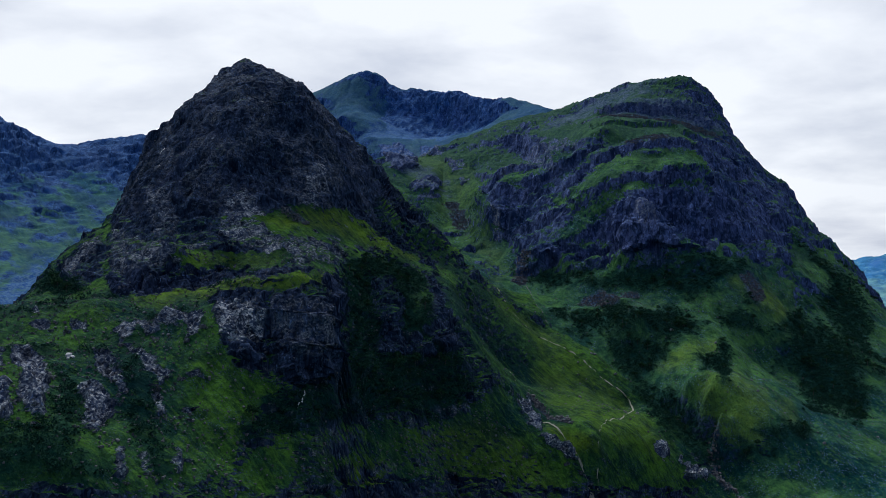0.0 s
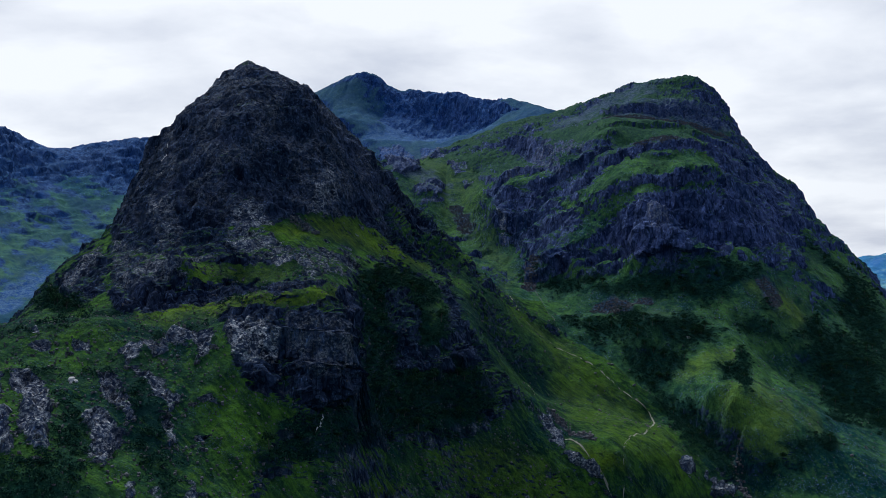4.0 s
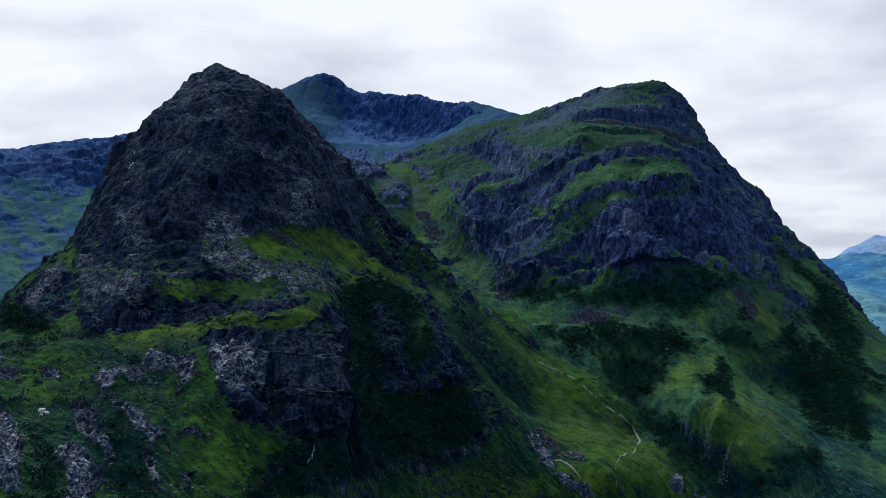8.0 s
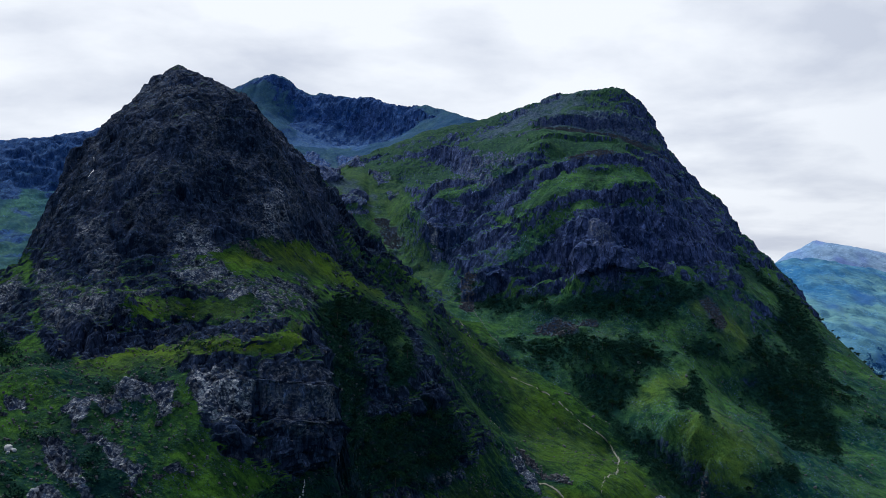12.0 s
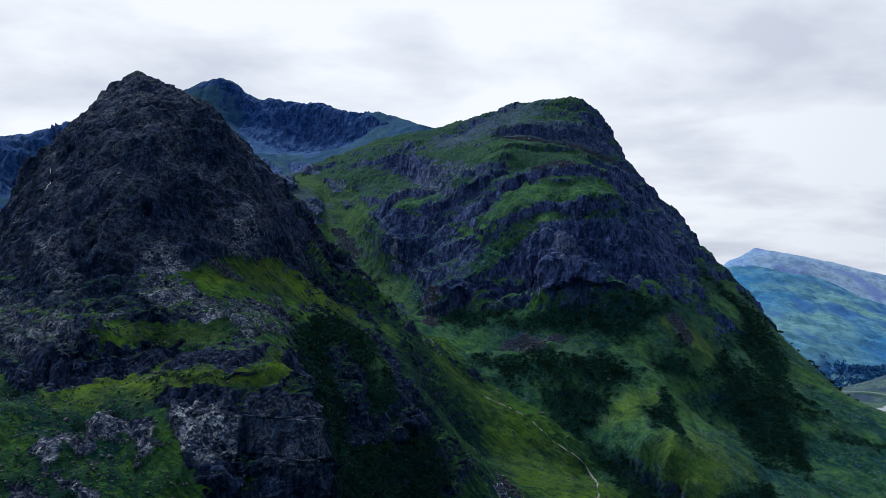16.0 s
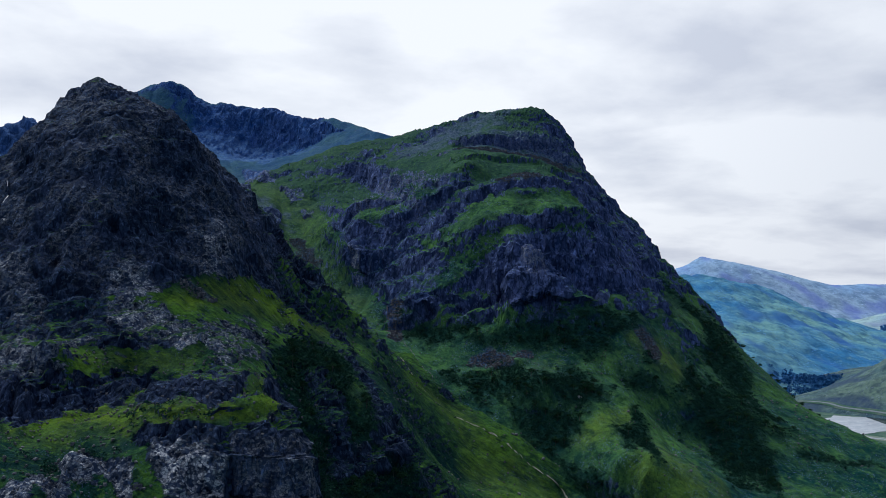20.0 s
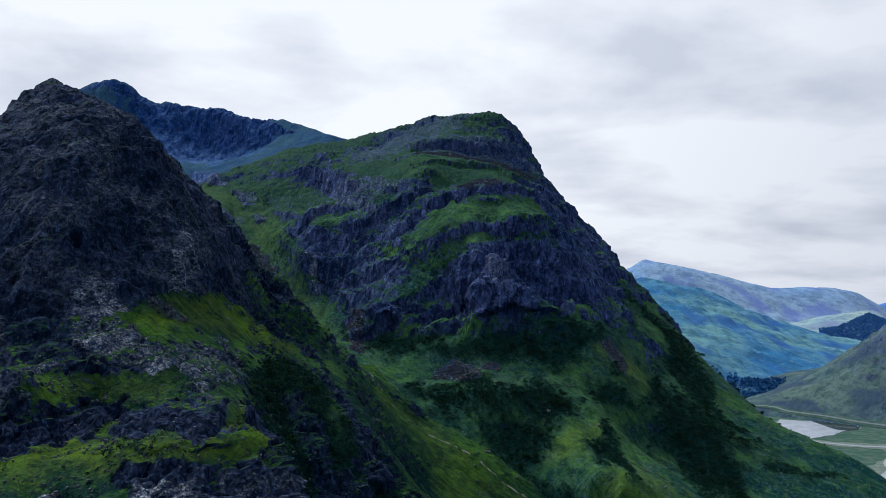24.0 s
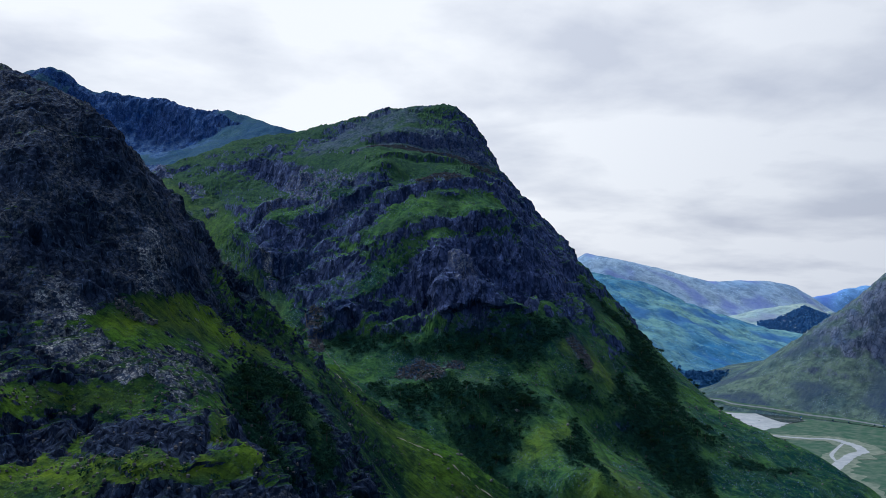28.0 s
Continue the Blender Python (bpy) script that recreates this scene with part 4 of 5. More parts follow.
zone("pale", 0.8, 0, (11, 1359, 340), (35, 1342, 345), (37, 1308, 328), (22, 1299, 314), (17, 1321, 321))  # boulder field
zone("pale", 0.8, 0, (63, 1280, 348), (72, 1271, 347), (72, 1243, 306), (64, 1247, 306))  # boulder field
zone("turf", -0.35, 0, (173, 1494, 483), (223, 1523, 512), (280, 1511, 539), (361, 1500, 549), (409, 1467, 482), (397, 1400, 443), (331, 1295, 436), (312, 1397, 473), (223, 1331, 465))  # summit dome
zone("rock", 0.45, 0, (292, 1487, 535), (368, 1493, 544), (404, 1440, 467), (363, 1388, 454), (330, 1411, 480), (276, 1409, 484))  # summit crags
zone("rock", 0.55, 0, (46, 1723, 489), (102, 1665, 498), (136, 1497, 470), (177, 1323, 437), (220, 1276, 428), (202, 1217, 402), (173, 1202, 378), (147, 1207, 359), (112, 1261, 363), (75, 1330, 388), (47, 1453, 403))  # purple upper cliffs
zone("turf", -0.55, 0, (122, 1526, 468), (172, 1455, 473), (223, 1331, 465), (310, 1391, 471), (327, 1296, 442), (298, 1225, 424), (274, 1298, 442), (222, 1290, 435), (179, 1334, 441))  # upper terrace
zone("rock", 0.8, 4, (208, 1233, 419), (264, 1284, 436), (295, 1238, 431), (318, 1223, 409), (266, 1203, 411), (220, 1208, 405))  # dark bluff above the terrace
zone("turf", -0.45, 0, (174, 1208, 382), (208, 1211, 402), (262, 1185, 402), (315, 1212, 401), (311, 1154, 374), (275, 1138, 367), (246, 1145, 368), (208, 1145, 360), (189, 1144, 340), (155, 1129, 311), (129, 1123, 299), (121, 1160, 312), (139, 1195, 345))  # green middle ledges
zone("rock", 0.7, 3, (200, 1169, 381), (254, 1152, 387), (298, 1149, 379), (259, 1146, 375), (211, 1160, 372))  # ledge
zone("rock", 0.75, 6, (50, 1389, 383), (74, 1314, 384), (112, 1258, 360), (145, 1196, 351), (153, 1160, 334), (124, 1135, 305), (128, 1118, 284), (100, 1138, 286), (79, 1246, 313), (61, 1282, 349))  # lower left cliffs
zone("rock", 0.35, 3, (130, 1128, 305), (161, 1130, 311), (193, 1133, 324), (193, 1071, 293), (166, 1085, 284), (133, 1110, 281))  # broken cliffs
zone("rock", 1.1, 9, (187, 1136, 324), (196, 1141, 343), (212, 1132, 356), (251, 1142, 362), (277, 1132, 353), (294, 1126, 326), (293, 1068, 298), (284, 1058, 292), (231, 1055, 299), (194, 1074, 296))  # fluted dome
zone("pale", 0.5, 0, (220, 1126, 345), (237, 1136, 347), (226, 1071, 322), (212, 1077, 319))  # pale flutes
zone("rock", 0.8, 5, (305, 1227, 423), (397, 1424, 461), (425, 1391, 415), (493, 1465, 388), (455, 1324, 351), (422, 1224, 303), (364, 1113, 279), (321, 1084, 292), (308, 1122, 307), (295, 1131, 341), (311, 1154, 374))  # dark outer wall
zone("scrub", 0.8, 0, (96, 1133, 281), (127, 1110, 274), (185, 1062, 277), (203, 1062, 286), (246, 1046, 290), (289, 1056, 289), (318, 1066, 283), (316, 1050, 272), (291, 1024, 262), (232, 1013, 251), (187, 1039, 253), (150, 1061, 253), (117, 1077, 252), (99, 1106, 260))  # scrub under the cliffs, spread higher to stand for the overhang's shade
zone("turf", -1.1, 0, (113, 1122, 273), (134, 1113, 283), (152, 1110, 281), (132, 1102, 271))  # green spur
zone("turf", -1.1, 2, (142, 1084, 263), (169, 1071, 274), (190, 1072, 292), (192, 1063, 281), (174, 1061, 269), (151, 1069, 259))  # pale grassy rib
zone("turf", -0.8, 0, (203, 1062, 286), (231, 1055, 297), (254, 1055, 301), (252, 1050, 296), (224, 1054, 286))  # ledge below the dome
zone("turf", -1, 0, (108, 1079, 252), (150, 1061, 253), (192, 1037, 253), (239, 1020, 257), (276, 1032, 267), (314, 1045, 269), (374, 1100, 264), (379, 1057, 228), (364, 1010, 209), (315, 966, 192), (266, 823, 173), (289, 813, 157), (302, 802, 146), (325, 786, 131), (307, 746, 116), (200, 714, 125), (209, 781, 138), (183, 855, 159), (156, 936, 197), (123, 995, 223))  # green lower slopes
zone("scree", 0.9, 0, (155, 1038, 239), (162, 1047, 247), (175, 1039, 249), (176, 1013, 244), (165, 1013, 239))  # scree fan
zone("bright", 1, 0, (299, 1031, 266), (334, 1053, 260), (368, 1051, 231), (364, 1019, 214), (326, 981, 212), (330, 1008, 232), (304, 1012, 248))
zone("bright", 0.7, 0, (190, 906, 195), (225, 925, 210), (253, 933, 211), (248, 909, 199), (210, 887, 192), (192, 891, 187))
zone("bright", 0.6, 0, (211, 835, 190), (255, 891, 192), (278, 858, 177), (251, 781, 146), (221, 780, 142), (208, 811, 158))
zone("bright", 0.5, 0, (266, 823, 173), (300, 866, 168), (289, 813, 157), (270, 796, 156))
zone("bright", 0.4, 0, (167, 1022, 243), (220, 1012, 249), (232, 990, 242), (175, 979, 235), (142, 1009, 230))
zone("scrub", 0.9, 0, (109, 1015, 233), (143, 1016, 235), (170, 1012, 241), (183, 966, 236), (189, 944, 227), (160, 957, 215), (138, 982, 219))  # scrub on the lower slopes
zone("scrub", 0.9, 0, (189, 970, 238), (228, 997, 244), (233, 975, 235), (250, 960, 225), (216, 929, 213), (187, 937, 217))  # scrub on the lower slopes
zone("scrub", 0.9, 0, (155, 961, 215), (191, 931, 213), (209, 921, 208), (189, 900, 191), (172, 889, 173), (160, 929, 193))  # scrub on the lower slopes
zone("scrub", 0.9, 0, (241, 1029, 265), (276, 1032, 267), (271, 1015, 254), (245, 1000, 247))  # scrub on the lower slopes
zone("scrub", 0.9, 0, (269, 989, 236), (292, 992, 233), (306, 987, 222), (312, 980, 212), (292, 975, 213), (271, 977, 226))  # scrub on the lower slopes
zone("scrub", 0.9, 0, (152, 816, 184), (195, 864, 177), (215, 804, 155), (221, 782, 146), (260, 782, 146), (258, 776, 138), (220, 778, 134), (206, 788, 136), (164, 774, 169))  # scrub on the lower slopes
zone("scrub", 0.9, 0, (229, 903, 200), (253, 915, 201), (249, 887, 192), (225, 871, 192))  # scrub on the lower slopes
zone("scrub", 0.9, 0, (308, 1017, 251), (311, 1008, 243), (300, 1002, 241))  # scrub on the lower slopes
zone("scrub", 0.9, 0, (312, 978, 210), (340, 989, 211), (315, 966, 192), (315, 958, 183), (334, 960, 182), (322, 887, 162), (353, 892, 152), (365, 877, 144), (413, 986, 178), (412, 1046, 205), (368, 1022, 213), (387, 1077, 235), (357, 1036, 229))  # scrub on the lower slopes
zone("scrub", 0.9, 0, (430, 1238, 310), (461, 1228, 283), (483, 1184, 244), (483, 1144, 221), (425, 1012, 186), (419, 1093, 225), (424, 1168, 271))  # scrub on the lower slopes
zone("scrub", 0.9, 0, (260, 939, 211), (263, 917, 198), (229, 822, 187), (242, 896, 196))  # scrub on the lower slopes
zone("scrub", 0.9, 0, (245, 789, 157), (293, 813, 155), (291, 797, 147), (260, 782, 146))  # scrub on the lower slopes
zone("turf", -0.8, 0, (422, 1224, 303), (441, 1229, 296), (454, 1179, 258), (433, 1133, 247), (401, 1123, 260))  # green outer ledge
zone("rock", 0.9, 0, (-125, 2241, 639), (48, 2184, 627), (109, 2093, 598), (148, 1996, 573), (118, 2049, 567), (74, 2111, 559), (10, 2159, 551), (-35, 2184, 572), (-84, 2198, 587), (-118, 2214, 598))  # fluted headwall
zone("turf", -0.5, 0, (-280, 2287, 647), (-189, 2259, 680), (-125, 2241, 639), (-118, 2209, 591), (-172, 2044, 531))  # flank of the back peak
zone("scree", 0.9, 0, (-124, 2202, 585), (-84, 2194, 583), (-35, 2179, 566), (10, 2154, 546), (74, 2107, 555), (7, 1862, 497), (-78, 1934, 507), (-116, 2057, 535))  # scree below the headwall


def inside(c, x, y, z, soft=1.3):
    """Which points of the hillside lie within a ragged outline, drawn in elevation: their index, how far in, and how high up it."""
    m = c.mean(0)
    size = 1.0 if m[1] < 930 else 2.0 if m[1] < 1700 else 3.0
    skew = m[0] / m[1]
    a = np.stack((c[:, 0] - skew * (c[:, 1] - m[1]), c[:, 2] + 0.12 * (c[:, 1] - m[1])), 1)
    u, v = x - skew * (y - m[1]), z + 0.12 * (y - m[1])
    lo, hi = a.min(0) - 9 * size, a.max(0) + 9 * size
    k = np.flatnonzero((u > lo[0]) & (u < hi[0]) & (v > lo[1]) & (v < hi[1]) & (y > c[:, 1].min() - 40 * size) & (y < c[:, 1].max() + 40 * size))
    u, v, yk = u.flat[k], v.flat[k], y.flat[k]
    near, odd = np.full(len(k), 1e9), np.zeros(len(k), bool)
    for (x0, y0), (x1, y1) in zip(a, np.roll(a, -1, 0)):
        dx, dy = x1 - x0, y1 - y0
        t = np.clip(((u - x0) * dx + (v - y0) * dy) / max(dx * dx + dy * dy, 1e-6), 0, 1)
        near = np.minimum(near, np.hypot(u - x0 - t * dx, v - y0 - t * dy))
        if dy:
            odd ^= ((y0 > v) != (y1 > v)) & (u < x0 + (v - y0) * dx / dy)
    ragged = grain(u / (9 * size), v / (7 * size), yk / 40) * 3.4 + grain(u / (3.2 * size), v / (2.4 * size), yk / 15) * 1.7
    depth = np.where(odd, near, -near) + ragged * size * np.clip(np.ptp(a, 0).min() / (14 * size), 0.25, 1.0)
    return k, smooth(-soft * size, soft * size, depth), np.clip((v - a[:, 1].min()) / np.ptp(a[:, 1]), 0, 1)


xs = np.concatenate((np.arange(X0, -300, 8.0), np.arange(-300, 300, 1.5), np.arange(300, 640, 2.2), np.arange(640, X1 + 1, 8.0)))
gx, gy, gz = spread(massif, xs, Y0, Y1, 1450, 1.6, 150.0)
BURN_X = lambda y: np.interp(y, (600, 735, 765, 820, 870, 910, 960, 1005, 1100, 1290, 1450, 1610, 1720), (230, 207, 205, 189, 164, 141, 116, 99, 87, 33, 5, 29, 12))
def cover_of(*ovals):
    """Ovals on the plan, each (weight, x, y, half length, half width, turn), laid over one another."""
    total = 0
    for w, *oval in ovals:
        total = total + w * patch(gx, gy, *oval, ragged=0.6, scale=16.0)
    return total


speckle = smooth(-0.2, 0.2, grain(gx / 15, gy / 15, gz / 9) + 0.5 * grain(gx / 6, gy / 6, gz / 5))
stone = cover_of((0.5, 330, 1450, 110, 55), (0.65, 160, 1350, 95, 110), (0.6, 230, 1270, 100, 55), (0.3, 260, 1560, 90, 70), (0.8, 400, 1290, 95, 150), (0.7, 105, 1400, 60, 140), (0.8, 140, 1135, 95, 55), (0.8, 245, 1095, 70, 42),
                 (0.4, -60, 1480, 35, 40), (0.4, -30, 1640, 45, 35), (0.25, 0, 1560, 80, 150), (0.75, 230, 1500, 100, 95), (0.65, 120, 1570, 70, 110)) * (0.45 + 0.55 * speckle)
stone = stone + 0.9 * patch(gx, gy, -150, 765, 105, 118, 0, 0.1) * smooth(314, 330, gz + 7 * grain(gx / 20, gy / 20, 0 * gx)) + 0.9 * patch(gx, gy, -40, 2170, 230, 80, -18, 0.2, 60)
green = cover_of((1.1, 300, 930, 210, 115), (1.1, 210, 825, 100, 80), (0.8, 160, 1030, 60, 22), (0.7, 240, 1180, 65, 18), (0.7, 170, 1215, 50, 20), (0.9, 285, 1190, 75, 28), (0.8, 210, 1295, 95, 20), (0.8, 310, 1245, 60, 24), (0.8, 290, 1370, 100, 26), (0.6, 320, 1310, 60, 24), (0.2, 200, 1460, 60, 60), (0.3, 20, 1300, 45, 90),
                 (0.8, 520, 1150, 110, 130))
CLIFF = patch(gx, gy, -40, 2170, 230, 80, -18, 0.2, 60)
FACE = patch(gx, gy, -150, 765, 105, 118, 0, 0.1)
fronts = np.zeros(gx.shape)
for cx, cy, length, high, turn, run in STEPS:
    fronts = np.maximum(fronts, patch(gx, gy, cx, cy - 2.0, length * 0.52, 2.2 + high * 0.13, turn, 0.6, 6.0))
bare = np.clip(np.clip(stone, 0, 1) - np.clip(green, 0, 1.9) + fronts * 1.3, -1.1, 1)
scree = np.clip(cover_of((0.9, -100, 680, 9, 5), (0.9, 157, 1040, 16, 10), (0.8, 190, 1030, 10, 6), (1, 207, 745, 10, 45), (1, 70, 690, 5, 34, 35), (0.9, 88, 1130, 8, 45, -10), (0.8, 318, 1035, 12, 22), (0.7, 20, 1350, 10, 60, 10), (0.7, 310, 1405, 100, 30), (0.6, 230, 1490, 80, 50), (0.7, 260, 1240, 40, 14), (0.6, -40, 1460, 40, 40))
                + 0.7 * patch(gx, gy, -90, 2010, 60, 70, 20, 0.5, 40) + 0.6 * patch(gx, gy, 20, 2000, 90, 45, -20, 0.5, 40), 0, 1)
SCRUB = ((1, 180, 890, 90, 15, -66), (1, 133, 1000, 60, 12, -66), (1, -25, 600, 45, 62), (1, 22, 640, 20, 16), (1, 38, 800, 15, 50, 15), (1, -50, 545, 26, 30), (0.9, -72, 468, 22, 22), (0.9, 10, 720, 14, 40, 20),
         (1, 172, 967, 48, 18), (1, 268, 1012, 62, 11), (0.9, 304, 985, 10, 20), (0.9, 262, 915, 7, 30), (1, 337, 975, 22, 26), (1, 405, 1015, 45, 48), (0.9, 250, 786, 12, 22),
         (1, 197, 845, 10, 35, 20), (1, 160, 885, 10, 40, 30), (0.9, 290, 1038, 75, 10), (0.9, 350, 905, 30, 12), (0.9, 430, 1100, 18, 60), (0.8, 480, 1180, 16, 80, -15), (0.8, 470, 960, 50, 14))
scrub = np.clip(cover_of(*SCRUB), 0, 1) * smooth(880, 960, gy) * 0.5
pale, lush, proud = np.zeros(gx.shape), np.zeros(gx.shape), np.zeros(gx.shape)
for kind, weight, out, corners in ZONES:
    k, v, up_ = inside(corners, gx, gy, gz, 6.0 if kind in ("scrub", "bright") else 2.6 if kind == "turf" else 1.3)
    if kind in ("rock", "turf", "crag"):
        bare.flat[k] += (weight - bare.flat[k]) * v
        scrub.flat[k] *= 1 - v
    if kind == "crag":
        pale.flat[k] = np.maximum(pale.flat[k], v)
    elif kind == "pale":
        pale.flat[k] = np.maximum(pale.flat[k], weight * v)
    elif kind == "bright":
        lush.flat[k] = np.maximum(lush.flat[k], weight * v)
    elif kind == "scree":
        scree.flat[k] = np.maximum(scree.flat[k], weight * v)
    elif kind == "scrub":
        scrub.flat[k] = np.maximum(scrub.flat[k], weight * v)
        bare.flat[k] += (-0.5 - bare.flat[k]) * v
        lush.flat[k] *= 1 - v
    if out:
        # a crag runs back flush into the hill above and breaks off at its foot
        proud.flat[k] = np.maximum(proud.flat[k], out * v * (1.0 - 0.6 * up_))
# turf and rock break into one another
mottle = grain(gx / 6, gy / 6, gz / 4) + 0.7 * grain(gx / 2.6, gy / 2.6, gz / 2.2)
upland = np.maximum(smooth(555, 600, gy) * smooth(900, 850, gy) * smooth(255, 275, gz), 0.45 * smooth(1050, 1150, gy) * smooth(1800, 1600, gy))
bare = bare + np.where(bare < 0.3, 0.95 * upland * smooth(0.12, 0.5, mottle) - 0.3 * smooth(-0.2, -0.6, mottle), -0.35 * upland * smooth(0.25, 0.6, mottle))
pale = np.maximum(pale, 0.6 * smooth(0.25, 0.6, mottle) * smooth(0.2, -0.3, bare) * smooth(1100, 700, gy))
far = smooth(900, 960, gy + 60 * smooth(-60, 60, gx - BURN_X(gy))) * smooth(2000, 1900, gy)
FORMS = dict(rough=1.0 - 0.25 * far, extra=bare, ledges=0.7 - 0.62 * FACE - 0.7 * CLIFF, calm=1 - 0.6 * FACE - 0.8 * CLIFF - 0.4 * far, flutes=8 * FACE + 8 * CLIFF)


def broken(size, rows):
    return crags(gx[:, rows], gy[:, rows], gz[:, rows], turf=1.0, size=size, **{k: v[:, rows] for k, v in FORMS.items()})[0]


far_from, near_to = int(np.argmax(gy.max(0) > 830)), int(np.argmax(gy.min(0) > 965))
points = np.zeros(gx.shape + (3,))
points[:, :near_to] = broken(1.0, slice(0, near_to))
coarse = broken(1.9, slice(far_from, None))
blend = far[:, far_from:, None].copy()
blend[:, near_to - far_from:] = 1.0
points[:, far_from:] = points[:, far_from:] * (1 - blend) + coarse * blend
lift = normals(gx, gy, gz) * (1, 1, 0.4)
points = points + lift * (proud * (0.75 + 0.5 * ridged(gx / 11, gy / 11, gz / 16, 2)))[..., None]
far_low = smooth(60, 110, gx) * smooth(1150, 1050, gy)
heather = np.clip(scrub * 0.9 + (0.9 - 0.75 * far_low) * smooth(0.0, 0.4, grain(gx / 42, gy / 42, 0 * gx + 3)) + 0.75 * smooth(390, 450, gz) + 1.0 * smooth(1350, 1500, gy) * smooth(1900, 1700, gy), 0, 1)
bands = np.tanh(2.6 * (grain(gx / 75, gy / 75, gz / 9) * 0.7 + grain(gx / 28, gy / 28, gz / 5) * 0.6))
far_side = smooth(-8, 8, gx - BURN_X(gy)) * smooth(900, 1050, gy)
ledge = far_side * (0.12 * bands + 0.5 * np.clip(normals(gx, gy, gz)[..., 2] - 0.60, -0.4, 0.3)) + 0.10 * (1 - far_side) * bands
pale = np.clip(pale + 0.3 * patch(gx, gy, 160, 1380, 90, 100) + 0.25 * FACE * smooth(-0.3, 0.3, grain(gx / 25, gy / 25, gz / 25)), 0, 1.3)
covers = (("scree", scree), ("heather", heather), ("bare", bare), ("pale", pale), ("ledge", ledge), ("lush", lush), ("scrub", scrub))
mx, my = (gx[:-1, :-1] + gx[1:, 1:]) / 2, (gy[:-1, :-1] + gy[1:, 1:]) / 2
behind = my > 1720 + 0.25 * mx
left_of_burn = (mx < BURN_X(my)) & ~behind & (my < 1060)
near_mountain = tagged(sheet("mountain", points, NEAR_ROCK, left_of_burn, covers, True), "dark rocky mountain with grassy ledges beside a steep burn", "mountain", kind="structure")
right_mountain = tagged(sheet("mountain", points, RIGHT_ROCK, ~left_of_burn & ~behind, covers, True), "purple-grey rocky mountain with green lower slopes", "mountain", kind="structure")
back_mountain = tagged(sheet("mountain", points, BACK_ROCK, behind, covers, True), "craggy mountain ridge hazed blue, with scree below its cliffs", "mountain", kind="structure")


def hill(form, material, label, step, rough, turf, size, margin=250, base=6.0, slack=8.0, round_off=20.0, steep=(0.82, 0.58)):
    p = np.array(form)
    x0, x1, y0, y1 = p[:, 0].min() - margin, p[:, 0].max() + margin, p[:, 1].min() - margin, p[:, 1].max() + margin
    at = surface(form, round_off, slack)
    x, y = np.meshgrid(np.arange(x0, x1, step), np.arange(y0, y1, step), indexing="ij")
    z = base + (at(x, y) - base) * fade(x, y, x0, x1, y0, y1, margin)
    q, rock = crags(x, y, z, rough, turf * smooth(10, 70, z), size, *steep)
    dark = smooth(0.1, 0.45, grain(x / (40 * size), y / (70 * size), 0 * x + 5))
    tops, screes, meadow = 0 * dark, 0 * dark, 0 * dark
    if form is LEFT:
        # broken crags along the crest, a grey scree fan at the foot, green slopes between
        strata = np.tanh(2.5 * grain((x + 0.8 * y) / 40, (y - x) / 160, z / 30))
        tops = 0.9 * smooth(430, 500, z + 30 * grain(x / 120, y / 120, z / 60)) + 0.45 * strata
        screes = patch(x, y, -703, 1680, 30, 130, 3, 0.35, 40) + 0.7 * patch(x, y, -893, 2365, 14, 50, -25, 0.3, 30)
        meadow = smooth(430, 330, z) * 0.35 * smooth(200, 240, z)
        dark = np.maximum(dark, smooth(245, 205, z + 12 * grain(x / 60, y / 60, 0 * x)))
    return tagged(sheet("mountain", q, material, None, (("heather", dark * 0.95), ("scree", screes), ("bare", tops), ("lush", meadow))), label, "mountain", kind="structure")


# the farther hills wear base colours with the haze mixed in
left_hill = hill(LEFT, LEFT_ROCK, "mountainside hazed blue-green, closing the side valley", 5.0, 1.5, 1.5, 1.6, steep=(0.95, 0.80))
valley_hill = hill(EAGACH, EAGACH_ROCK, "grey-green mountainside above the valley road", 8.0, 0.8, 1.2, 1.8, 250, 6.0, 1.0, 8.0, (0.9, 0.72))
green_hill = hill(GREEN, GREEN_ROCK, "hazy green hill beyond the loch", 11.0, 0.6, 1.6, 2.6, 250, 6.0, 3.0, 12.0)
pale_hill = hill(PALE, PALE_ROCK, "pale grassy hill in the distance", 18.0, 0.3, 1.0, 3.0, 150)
pap_hill = hill(PAP, PAP_ROCK, "distant mountain hazed blue-grey, with a small cone summit", 14.0, 0.5, 0.7, 2.5, 150, 6.0, 1.0, 8.0)
far_hill = hill(FAR, FAR_ROCK, "far mountain range hazed blue on the skyline", 22.0, 0.4, 1.0, 4.0, 120)

# the valley floor reaches the horizon
gxs = np.concatenate((np.arange(-4800, 700, 250.0), np.arange(700, 2000, 12.0), np.arange(2000, 4900, 250.0)))
gys = np.concatenate((np.arange(-4800, 1000, 250.0), np.arange(1000, 2400, 12.0), np.arange(2400, 4950, 250.0)))
fx, fy = np.meshgrid(gxs, gys, indexing="ij")
floor_z = 11 + 0.25 * grain(fx / 60, fy / 60, 0 * fx) * ((fx > 700) & (fx < 2000) & (fy > 1000) & (fy < 2400))

# ---- the valley floor: pasture, loch, river, road ----
_floor = Nodes("valley_turf")
_rough = _floor.noise(50, 5, 0.6)
FLOOR_MAT = _floor.finish(_floor.mix(_floor.ramp(_floor.noise(16, 5), (0.4, 0.0), (0.65, 1.0)), _floor.mix(_rough, (0.030, 0.085, 0.070), (0.060, 0.130, 0.085)), (0.10, 0.145, 0.12)), 0.95)
